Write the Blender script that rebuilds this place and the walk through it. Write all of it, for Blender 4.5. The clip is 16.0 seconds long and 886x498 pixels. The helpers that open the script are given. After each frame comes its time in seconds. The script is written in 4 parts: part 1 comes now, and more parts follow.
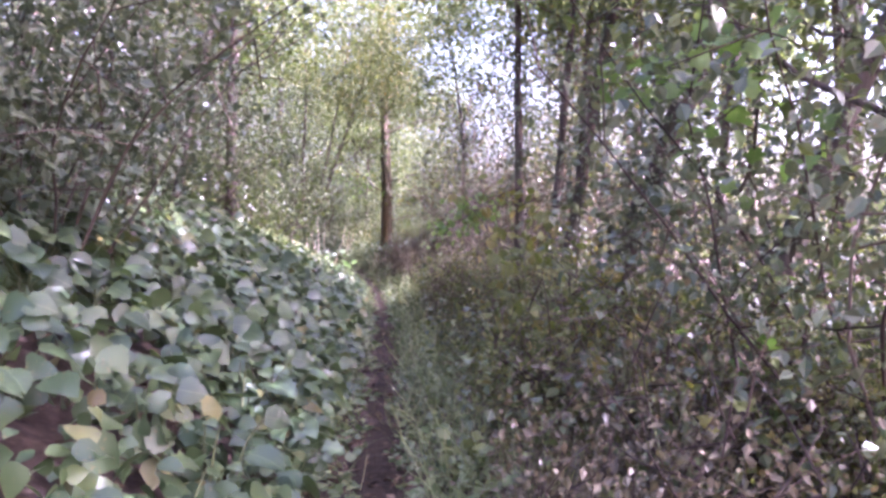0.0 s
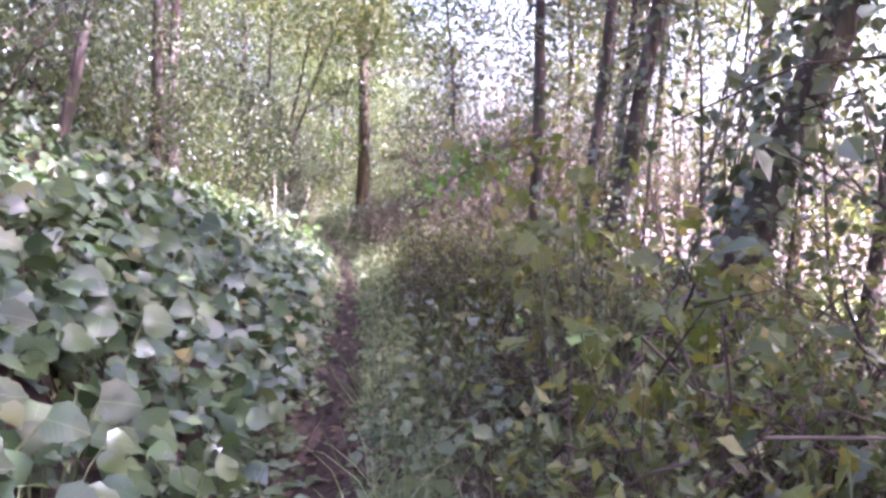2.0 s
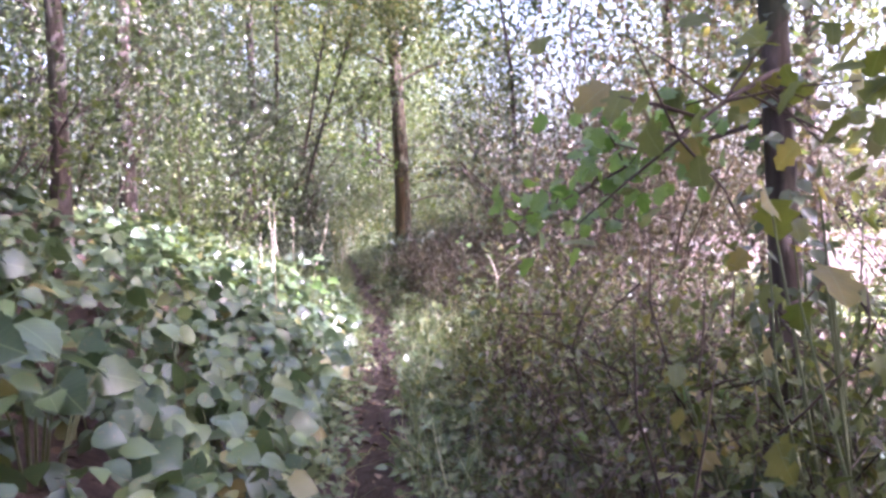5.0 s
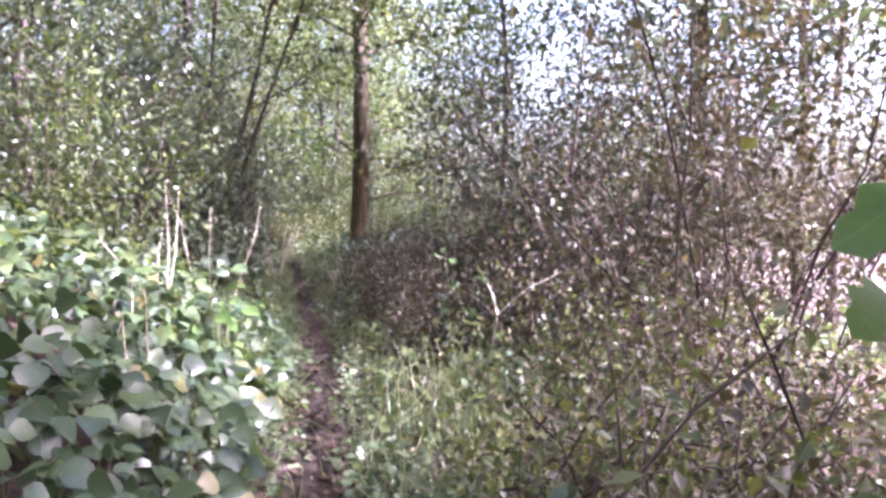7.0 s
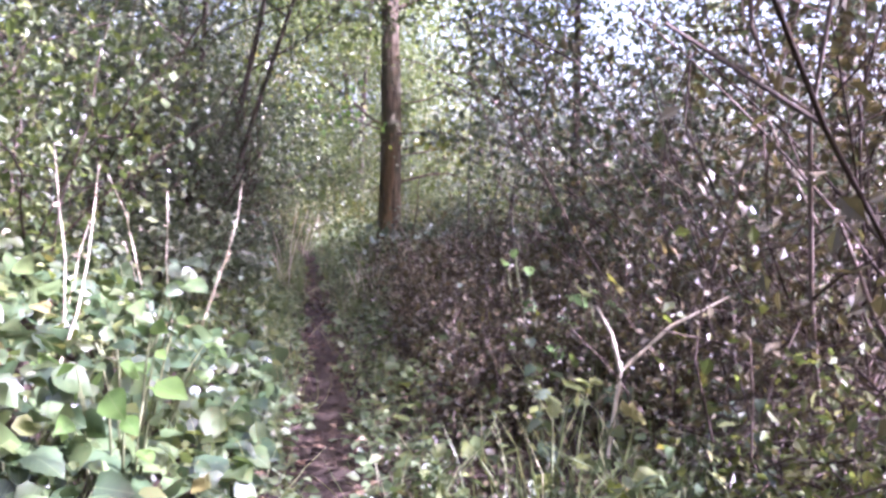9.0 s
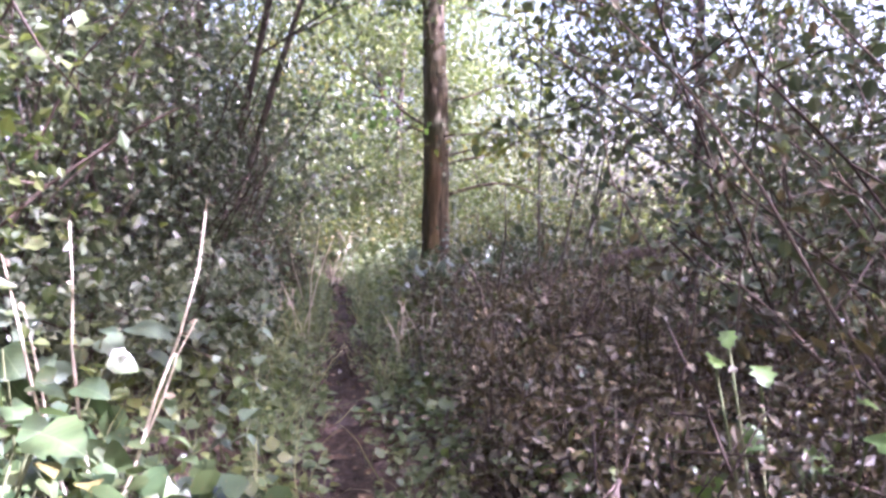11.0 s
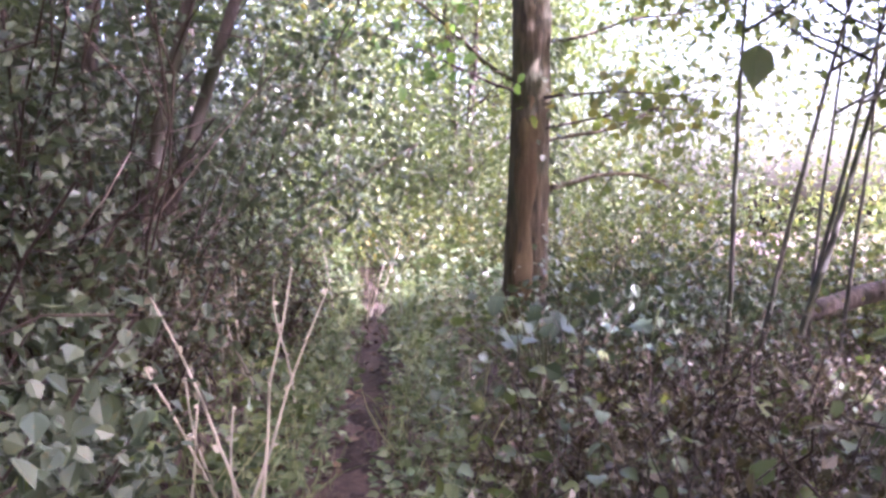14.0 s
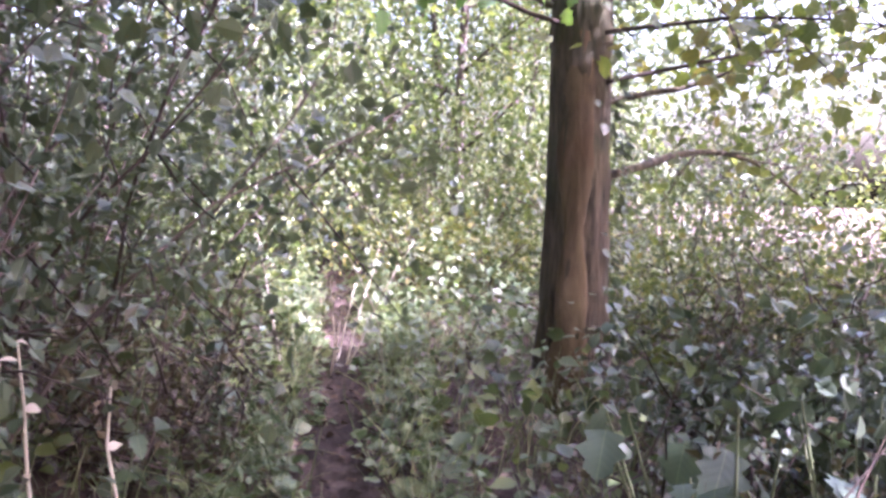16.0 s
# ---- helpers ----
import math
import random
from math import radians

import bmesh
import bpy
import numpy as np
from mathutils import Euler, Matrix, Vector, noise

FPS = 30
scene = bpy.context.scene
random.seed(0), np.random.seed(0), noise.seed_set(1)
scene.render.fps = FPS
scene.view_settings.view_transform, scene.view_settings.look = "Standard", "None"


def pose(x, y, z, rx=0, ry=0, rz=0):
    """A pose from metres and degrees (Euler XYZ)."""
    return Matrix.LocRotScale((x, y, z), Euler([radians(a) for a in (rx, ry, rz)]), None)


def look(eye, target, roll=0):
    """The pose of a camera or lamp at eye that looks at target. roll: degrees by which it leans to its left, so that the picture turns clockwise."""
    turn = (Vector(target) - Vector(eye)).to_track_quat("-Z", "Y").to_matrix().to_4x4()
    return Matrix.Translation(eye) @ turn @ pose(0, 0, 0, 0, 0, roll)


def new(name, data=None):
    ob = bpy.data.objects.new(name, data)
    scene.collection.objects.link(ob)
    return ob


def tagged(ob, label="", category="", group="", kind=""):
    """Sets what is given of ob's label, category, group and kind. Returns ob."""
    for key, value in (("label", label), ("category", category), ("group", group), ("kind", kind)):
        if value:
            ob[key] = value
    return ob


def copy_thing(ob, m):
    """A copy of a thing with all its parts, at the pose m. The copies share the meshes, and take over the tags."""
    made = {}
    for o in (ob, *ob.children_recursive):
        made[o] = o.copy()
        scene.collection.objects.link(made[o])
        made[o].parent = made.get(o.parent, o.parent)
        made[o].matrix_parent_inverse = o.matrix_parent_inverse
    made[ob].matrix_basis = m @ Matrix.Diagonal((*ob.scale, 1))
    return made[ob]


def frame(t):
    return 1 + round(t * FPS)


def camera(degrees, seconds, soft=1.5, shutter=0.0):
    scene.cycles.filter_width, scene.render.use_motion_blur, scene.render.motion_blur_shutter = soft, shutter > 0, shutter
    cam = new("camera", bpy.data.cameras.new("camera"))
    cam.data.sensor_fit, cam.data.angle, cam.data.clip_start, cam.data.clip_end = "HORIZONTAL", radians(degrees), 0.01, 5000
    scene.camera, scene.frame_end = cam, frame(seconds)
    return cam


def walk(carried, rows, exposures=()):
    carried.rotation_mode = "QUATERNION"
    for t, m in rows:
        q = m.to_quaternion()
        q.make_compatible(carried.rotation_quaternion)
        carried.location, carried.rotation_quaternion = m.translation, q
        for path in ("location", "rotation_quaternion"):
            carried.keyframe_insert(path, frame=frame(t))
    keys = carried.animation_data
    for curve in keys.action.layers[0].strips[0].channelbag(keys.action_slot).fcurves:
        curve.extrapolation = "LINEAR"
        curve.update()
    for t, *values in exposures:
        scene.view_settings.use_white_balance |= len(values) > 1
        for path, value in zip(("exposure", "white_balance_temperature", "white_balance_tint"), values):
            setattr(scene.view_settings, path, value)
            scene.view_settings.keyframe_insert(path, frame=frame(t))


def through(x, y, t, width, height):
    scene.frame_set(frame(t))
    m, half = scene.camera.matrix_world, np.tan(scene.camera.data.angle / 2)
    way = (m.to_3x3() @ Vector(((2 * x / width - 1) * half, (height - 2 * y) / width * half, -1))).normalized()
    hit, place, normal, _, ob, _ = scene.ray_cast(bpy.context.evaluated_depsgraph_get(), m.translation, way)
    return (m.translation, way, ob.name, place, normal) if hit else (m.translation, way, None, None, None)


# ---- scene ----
cam = camera(57.0, 16.0, soft=3.0)
METRES, EYE, TILT, LEAN, TURN = 20.0, 1.2, 0.0, 0.0, 0.0
ROWS = [
    (0.0, 0.0, 0.0, 0.0, 0.0, 0.0, -0.0),
    (0.5, -0.0014, 0.0355, -0.0016, 0.93, -1.01, -0.71),
    (1.0, -0.0052, 0.0699, -0.002, -2.58, -2.11, 0.58),
    (1.5, -0.0029, 0.1074, -0.0011, -3.96, -3.8, 0.07),
    (2.0, -0.0028, 0.1376, 0.0022, -1.32, -2.63, -1.68),
    (2.5, -0.0061, 0.1706, 0.0037, -1.48, -4.32, 1.46),
    (3.0, -0.0057, 0.1997, 0.0062, 2.59, -1.41, 1.21),
    (3.5, -0.0105, 0.2349, 0.0048, -0.52, 0.11, 2.35),
    (4.0, -0.0107, 0.2676, 0.0059, 2.05, -1.01, 1.96),
    (6.5, -0.0236, 0.4402, 0.0124, 0.24, -1.24, 0.97),
    (7.0, -0.0269, 0.468, 0.0128, -1.43, -1.11, -1.16),
    (7.5, -0.0302, 0.4967, 0.014, -2.98, -4.21, 0.82),
    (8.0, -0.0302, 0.5251, 0.0153, -0.8, -3.23, -2.84),
    (8.5, -0.0342, 0.5563, 0.0162, -0.68, -1.86, 0.87),
    (9.0, -0.0346, 0.5864, 0.0152, 0.76, -2.18, -1.0),
    (11.5, -0.0556, 0.7265, 0.0215, 3.59, -1.33, 0.27),
    (12.0, -0.06, 0.7581, 0.0219, 3.57, -2.92, 0.84),
    (12.5, -0.0612, 0.786, 0.0256, 4.02, -4.74, 1.21),
    (13.0, -0.0615, 0.8167, 0.0284, 5.93, -4.86, -2.2),
    (13.5, -0.0677, 0.8459, 0.0303, 4.48, -3.44, -0.08),
    (14.0, -0.0712, 0.8763, 0.0316, 8.0, -2.49, -1.17),
    (14.5, -0.0779, 0.9029, 0.0325, 8.68, -2.22, -1.61),
    (15.0, -0.0845, 0.9316, 0.0342, 6.99, -5.41, 0.01),
    (15.5, -0.0884, 0.9603, 0.0376, 9.73, -4.4, -2.81),
    (16.0, -0.0948, 0.9905, 0.0382, 6.21, -4.11, -0.79),
]
EXPOSURES = [(0.0, 3.55, 5250.0, 58.0), (1.5, 3.75, 5250.0, 57.0), (3.5, 3.8, 5250.0, 52.0), (4.0, 3.75, 5250.0, 52.0), (6.5, 3.3, 5250.0, 46.0), (9.0, 3.3, 5150.0, 51.0), (11.5, 3.6, 5200.0, 51.0), (13.5, 3.75, 5250.0, 52.0), (16.0, 3.75, 5200.0, 52.0)]
walk(cam, [(t, pose(0, 0, EYE, TILT, LEAN, TURN) @ pose(METRES * x, METRES * y, METRES * z, 90 + pitch, roll, yaw)) for t, x, y, z, yaw, pitch, roll in ROWS], EXPOSURES)

# ---- sky and sun ----
SUN_EL, SUN_AZ = 47.0, 112.0  # azimuth clockwise from the way ahead (+y)
world = bpy.data.worlds.new("sky")
scene.world = world
world.use_nodes = True
sky = world.node_tree.nodes.new("ShaderNodeTexSky")
sky.sky_type, sky.sun_disc = "NISHITA", False
sky.sun_elevation, sky.sun_rotation = radians(SUN_EL), radians(SUN_AZ)
sky.dust_density, sky.air_density, sky.ozone_density = 10.0, 1.5, 0.4
background = world.node_tree.nodes["Background"]
background.inputs["Strength"].default_value = 0.15
world.node_tree.links.new(sky.outputs["Color"], background.inputs["Color"])
sun = new("sun", bpy.data.lights.new("sun", "SUN"))
sun.data.energy, sun.data.angle, sun.data.color = 5.0, radians(0.5), (1.0, 0.95, 0.87)
sun_dir = Vector((math.sin(radians(SUN_AZ)) * math.cos(radians(SUN_EL)), math.cos(radians(SUN_AZ)) * math.cos(radians(SUN_EL)), math.sin(radians(SUN_EL))))
sun.matrix_world = look(sun_dir * 60, (0, 0, 0))


# ---- materials ----
def material(name):
    m = bpy.data.materials.new(name)
    m.use_nodes = True
    t = m.node_tree
    return m, t, t.nodes["Principled BSDF"], t.nodes["Material Output"]


def node(t, kind, **values):
    n = t.nodes.new(kind)
    for key, value in values.items():
        n.inputs[key.replace("_", " ")].default_value = value
    return n


def ramp(t, source, stops):
    n = t.nodes.new("ShaderNodeValToRGB")
    while len(n.color_ramp.elements) < len(stops):
        n.color_ramp.elements.new(0.5)
    for e, (p, c) in zip(n.color_ramp.elements, stops):
        e.position, e.color = p, (*c, 1)
    t.links.new(source, n.inputs["Fac"])
    return n.outputs["Color"]


def mix(t, fac, a, b, blend="MIX"):
    n = t.nodes.new("ShaderNodeMix")
    n.data_type, n.blend_type = "RGBA", blend
    for socket, value in ((n.inputs[0], fac), (n.inputs[6], a), (n.inputs[7], b)):
        if isinstance(value, bpy.types.NodeSocket):
            t.links.new(value, socket)
        else:
            socket.default_value = value if not isinstance(value, tuple) else (*value, 1)
    return n.outputs[2]


def bump(t, shader, height, strength, distance):
    n = node(t, "ShaderNodeBump", Strength=strength, Distance=distance)
    t.links.new(height, n.inputs["Height"])
    t.links.new(n.outputs["Normal"], shader.inputs["Normal"])


def leaf_material(name, stops, through=0.35, gloss=0.45, rib=False, per_object=False, spots=(0.16, 0.12, 0.05)):
    """Leaf: colour varies leaf by leaf, with patches of age; light comes through it."""
    m, t, p, out = material(name)
    if per_object:
        rnd = t.nodes.new("ShaderNodeObjectInfo").outputs["Random"]
    else:
        rnd = t.nodes.new("ShaderNodeNewGeometry").outputs["Random Per Island"]
    col = ramp(t, rnd, stops)
    co = t.nodes.new("ShaderNodeTexCoord")
    n = node(t, "ShaderNodeTexNoise", Scale=60.0, Detail=3.0)
    t.links.new(co.outputs["Object"], n.inputs["Vector"])
    patch = ramp(t, n.outputs["Fac"], [(0.60, (0, 0, 0)), (0.74, (0.7, 0.7, 0.7))])
    col = mix(t, patch, col, spots)
    n2 = node(t, "ShaderNodeTexNoise", Scale=1.3, Detail=2.0)
    t.links.new(co.outputs["Object"], n2.inputs["Vector"])
    shade = ramp(t, n2.outputs["Fac"], [(0.3, (0.72, 0.78, 0.74)), (0.7, (1.2, 1.15, 1.0))])
    col = mix(t, 1.0, col, shade, "MULTIPLY")
    if rib:
        sep = t.nodes.new("ShaderNodeSeparateXYZ")
        t.links.new(co.outputs["Object"], sep.inputs[0])
        ab = t.nodes.new("ShaderNodeMath")
        ab.operation = "ABSOLUTE"
        t.links.new(sep.outputs["X"], ab.inputs[0])
        line = ramp(t, ab.outputs[0], [(0.0, (0.5, 0.5, 0.5)), (0.018, (0, 0, 0))])
        slope = t.nodes.new("ShaderNodeMath")
        slope.operation, slope.inputs[1].default_value = "MULTIPLY_ADD", -0.75
        t.links.new(ab.outputs[0], slope.inputs[0])
        t.links.new(sep.outputs["Y"], slope.inputs[2])
        wave = t.nodes.new("ShaderNodeMath")
        wave.operation, wave.inputs[1].default_value = "PINGPONG", 0.075
        t.links.new(slope.outputs[0], wave.inputs[0])
        side = ramp(t, wave.outputs[0], [(0.0, (0.16, 0.16, 0.16)), (0.01, (0, 0, 0))])
        col = mix(t, line, col, (0.2, 0.24, 0.12))
        col = mix(t, side, col, (0.17, 0.21, 0.1))
        bump(t, p, wave.outputs[0], 0.12, 0.03)
    t.links.new(col, p.inputs["Base Color"])
    p.inputs["Roughness"].default_value = gloss
    p.inputs["Specular IOR Level"].default_value = 0.6
    tr = t.nodes.new("ShaderNodeBsdfTranslucent")
    bright = mix(t, 1.0, col, (1.35, 1.45, 0.8), "MULTIPLY")
    t.links.new(bright, tr.inputs["Color"])
    ms = node(t, "ShaderNodeMixShader", Fac=through)
    t.links.new(p.outputs[0], ms.inputs[1])
    t.links.new(tr.outputs[0], ms.inputs[2])
    t.links.new(ms.outputs[0], out.inputs["Surface"])
    return m


def bark_material(name, dark, light, moss=(0.05, 0.07, 0.03), mossy=0.3, scale=14.0):
    m, t, p, out = material(name)
    co = t.nodes.new("ShaderNodeTexCoord")
    mp = node(t, "ShaderNodeMapping", Scale=(1.0, 1.0, 0.22))
    t.links.new(co.outputs["Object"], mp.inputs["Vector"])
    n = node(t, "ShaderNodeTexNoise", Scale=scale, Detail=6.0, Roughness=0.65, Distortion=0.4)
    v = node(t, "ShaderNodeTexVoronoi", Scale=scale * 1.6)
    big = node(t, "ShaderNodeTexNoise", Scale=1.7, Detail=3.0)
    for x in (n, v):
        t.links.new(mp.outputs[0], x.inputs["Vector"])
    t.links.new(co.outputs["Object"], big.inputs["Vector"])
    col = ramp(t, n.outputs["Fac"], [(0.34, dark), (0.66, light)])
    cover = ramp(t, big.outputs["Fac"], [(0.62 - mossy * 0.4, (0, 0, 0)), (0.72, (0.75, 0.75, 0.75))])
    col = mix(t, cover, col, moss)
    t.links.new(col, p.inputs["Base Color"])
    p.inputs["Roughness"].default_value = 0.88
    p.inputs["Specular IOR Level"].default_value = 0.25
    h = mix(t, 0.5, n.outputs["Fac"], v.outputs["Distance"])
    bump(t, p, h, 0.9, 0.02)
    return m


def plain_material(name, stops, rough=0.85, scale=9.0, per_island=False, relief=0.4):
    m, t, p, out = material(name)
    co = t.nodes.new("ShaderNodeTexCoord")
    n = node(t, "ShaderNodeTexNoise", Scale=scale, Detail=8.0, Roughness=0.7)
    t.links.new(co.outputs["Object"], n.inputs["Vector"])
    source = t.nodes.new("ShaderNodeNewGeometry").outputs["Random Per Island"] if per_island else n.outputs["Fac"]
    col = ramp(t, source, stops)
    n2 = node(t, "ShaderNodeTexNoise", Scale=scale * 0.13, Detail=4.0)
    t.links.new(co.outputs["Object"], n2.inputs["Vector"])
    col = mix(t, 1.0, col, ramp(t, n2.outputs["Fac"], [(0.3, (0.7, 0.7, 0.72)), (0.7, (1.2, 1.15, 1.1))]), "MULTIPLY")
    t.links.new(col, p.inputs["Base Color"])
    p.inputs["Roughness"].default_value = rough
    p.inputs["Specular IOR Level"].default_value = 0.15
    bump(t, p, n.outputs["Fac"], relief, 0.03)
    return m


SOIL = plain_material("woodland_soil", [(0.3, (0.035, 0.026, 0.022)), (0.52, (0.075, 0.052, 0.042)), (0.7, (0.12, 0.09, 0.065))], scale=22.0, relief=0.9)
TROD = plain_material("trodden_earth", [(0.3, (0.018, 0.013, 0.01)), (0.52, (0.036, 0.026, 0.019)), (0.7, (0.08, 0.06, 0.042))], scale=30.0, relief=0.8)
LITTER = plain_material("dead_leaves", [(0.0, (0.035, 0.023, 0.016)), (0.45, (0.075, 0.05, 0.032)), (0.85, (0.13, 0.088, 0.055)), (1.0, (0.26, 0.2, 0.14))], scale=40.0, per_island=True)
BARK = bark_material("brown_bark", (0.035, 0.026, 0.022), (0.13, 0.10, 0.085))
BARK_GREY = bark_material("grey_bark", (0.04, 0.034, 0.03), (0.14, 0.12, 0.10), mossy=0.5)
BARK_RED = bark_material("reddish_bark", (0.035, 0.027, 0.019), (0.15, 0.115, 0.072), mossy=0.3, scale=18.0)
BARE = bark_material("bare_orange_wood", (0.08, 0.055, 0.03), (0.21, 0.15, 0.08), moss=(0.08, 0.035, 0.02), mossy=0.2, scale=11.0)
TWIG = plain_material("brown_twigs", [(0.0, (0.035, 0.025, 0.02)), (0.65, (0.085, 0.063, 0.05)), (1.0, (0.17, 0.135, 0.11))], per_island=True)
PALE = plain_material("bleached_stalks", [(0.0, (0.3, 0.26, 0.18)), (1.0, (0.62, 0.56, 0.44))], per_island=True)
LEAF_BANK = leaf_material("broad_green_leaf", [(0.0, (0.03, 0.055, 0.024)), (0.5, (0.06, 0.095, 0.042)), (0.975, (0.10, 0.14, 0.055)), (1.0, (0.2, 0.18, 0.06))], 0.22, 0.34, True, True)
LEAF_BANK_MANY = leaf_material("broad_green_leaves", [(0.0, (0.03, 0.055, 0.024)), (0.5, (0.06, 0.095, 0.042)), (0.94, (0.10, 0.14, 0.055)), (1.0, (0.2, 0.16, 0.06))], 0.22, 0.34)
LEAF_TREE = leaf_material("tree_leaves", [(0.0, (0.06, 0.085, 0.035)), (0.6, (0.10, 0.13, 0.05)), (1.0, (0.16, 0.18, 0.06))], 0.4)
LEAF_YELLOW = leaf_material("yellowish_tree_leaves", [(0.0, (0.07, 0.09, 0.032)), (0.6, (0.12, 0.14, 0.05)), (0.92, (0.18, 0.175, 0.06)), (1.0, (0.26, 0.21, 0.08))], 0.42)
LEAF_DARK = leaf_material("dark_shrub_leaves", [(0.0, (0.055, 0.075, 0.045)), (0.6, (0.095, 0.118, 0.075)), (1.0, (0.14, 0.16, 0.10))], 0.25, 0.35)
LEAF_BROWN = leaf_material("browning_leaves", [(0.0, (0.05, 0.04, 0.026)), (0.5, (0.085, 0.072, 0.038)), (1.0, (0.15, 0.11, 0.07))], 0.25, 0.5)
LEAF_GREY = leaf_material("grey_green_leaf", [(0.0, (0.06, 0.09, 0.055)), (1.0, (0.10, 0.13, 0.085))], 0.2, 0.4, True, True)
LEAF_BRIGHT = leaf_material("bright_green_leaf", [(0.0, (0.09, 0.17, 0.045)), (1.0, (0.17, 0.26, 0.07))], 0.5, 0.45, True, True)
LEAF_OCHRE = leaf_material("yellow_green_leaf", [(0.0, (0.10, 0.125, 0.03)), (0.6, (0.15, 0.16, 0.04)), (1.0, (0.22, 0.17, 0.05))], 0.5, 0.5, True, True)
LEAF_HERB = leaf_material("pale_weed_leaf", [(0.0, (0.07, 0.11, 0.05)), (1.0, (0.14, 0.18, 0.09))], 0.3, 0.42, True, True)
LEAF_WEED = leaf_material("weed_leaves", [(0.0, (0.08, 0.115, 0.05)), (0.6, (0.13, 0.17, 0.085)), (1.0, (0.2, 0.22, 0.12))], 0.35, 0.42)
GRASS = leaf_material("grass_blades", [(0.0, (0.09, 0.12, 0.05)), (0.55, (0.17, 0.21, 0.1)), (0.85, (0.27, 0.29, 0.16)), (1.0, (0.45, 0.41, 0.28))], 0.35, 0.4)


# ---- geometry ----
class Geo:
    """Gathers vertices and faces, many at a time."""

    def __init__(self):
        self.v, self.quads, self.tris, self.count = [], [], [], 0

    def add(self, v, quads=None, tris=None):
        v = np.asarray(v, float).reshape(-1, 3)
        if quads is not None and len(quads):
            self.quads.append(np.asarray(quads, int) + self.count)
        if tris is not None and len(tris):
            self.tris.append(np.asarray(tris, int) + self.count)
        self.v.append(v)
        self.count += len(v)
        return self

    def mesh(self, name, mat, smooth=True):
        me = bpy.data.meshes.new(name)
        v = np.concatenate(self.v)
        q = np.concatenate(self.quads) if self.quads else np.zeros((0, 4), int)
        t = np.concatenate(self.tris) if self.tris else np.zeros((0, 3), int)
        me.vertices.add(len(v))
        me.vertices.foreach_set("co", v.ravel())
        me.loops.add(q.size + t.size)
        me.loops.foreach_set("vertex_index", np.concatenate([q.ravel(), t.ravel()]).astype(np.int32))
        totals = np.concatenate([np.full(len(q), 4), np.full(len(t), 3)]).astype(np.int32)
        me.polygons.add(len(totals))
        me.polygons.foreach_set("loop_start", np.concatenate([[0], np.cumsum(totals)[:-1]]).astype(np.int32))
        me.polygons.foreach_set("loop_total", totals)
        me.polygons.foreach_set("use_smooth", np.full(len(totals), smooth))
        me.update(calc_edges=True)
        me.materials.append(mat)
        return me


def part(name, data, parent=None, label="", m=None):
    ob = new(name, data)
    if parent:
        ob.parent = parent
    if m is not None:
        ob.matrix_basis = m
    return tagged(ob, label)


def thing(name, x, y, z, label, category, group="", turn=0.0, scale=1.0):
    ob = new(name)
    ob.empty_display_size = 0.1
    ob.matrix_basis = Matrix.LocRotScale((x, y, z), Euler((0, 0, turn)), (scale,) * 3)
    return tagged(ob, label, category, group)


def unit(a):
    return a / np.maximum(np.linalg.norm(a, axis=-1, keepdims=True), 1e-9)


def tube(geo, points, radii, sides=8, rough=0.0, rng=None):
    """A tapered limb along points, closed at the end."""
    p, r = np.asarray(points, float), np.asarray(radii, float)
    d = unit(np.gradient(p, axis=0))
    ref = np.where(np.abs(d[:, 2:3]) > 0.9, [[1.0, 0, 0]], [[0, 0, 1.0]])
    a = unit(np.cross(d, ref))
    for i in range(1, len(a)):
        a[i] = unit(a[i - 1] - d[i] * (a[i - 1] @ d[i]))
    b = np.cross(d, a)
    ang = np.linspace(0, 2 * np.pi, sides, endpoint=False)
    rr = r[:, None] * np.ones(sides)
    if rough and rng is not None:
        rr = rr * (1 + rough * rng.standard_normal((len(p), sides)))
    v = p[:, None] + rr[..., None] * (np.cos(ang)[None, :, None] * a[:, None] + np.sin(ang)[None, :, None] * b[:, None])
    n = len(p)
    i, j = np.meshgrid(np.arange(n - 1), np.arange(sides), indexing="ij")
    k = (j + 1) % sides
    quads = np.stack([i * sides + j, i * sides + k, (i + 1) * sides + k, (i + 1) * sides + j], -1).reshape(-1, 4)
    tip = n * sides
    tris = [[(n - 1) * sides + s, (n - 1) * sides + (s + 1) % sides, tip] for s in range(sides)]
    geo.add(np.concatenate([v.reshape(-1, 3), p[-1:] + d[-1:] * r[-1]]), quads, tris)


def bend(rng, start, way, length, n=6, wobble=0.12, lift=0.0):
    """Points of a limb that wanders, and rises or droops by lift."""
    p, d = [np.asarray(start, float)], unit(np.asarray(way, float))
    for _ in range(n - 1):
        p.append(p[-1] + d * length / (n - 1))
        d = unit(d + wobble * rng.standard_normal(3) + np.array([0, 0, lift]))
    return np.array(p)


# leaf shapes: x across, y along, z up
SMALL = (np.array([[0, 0, 0], [0.3, 0.45, 0.07], [0, 1, -0.06], [-0.3, 0.45, 0.07]]), [[0, 1, 2], [0, 2, 3]])


SIX = (np.array([[0, 0, 0], [0.29, 0.2, 0.05], [0.37, 0.52, 0.07], [0, 1, -0.14], [-0.37, 0.52, 0.07], [-0.29, 0.2, 0.05]]), [[0, 1, 2], [0, 2, 3], [0, 3, 4], [0, 4, 5]])


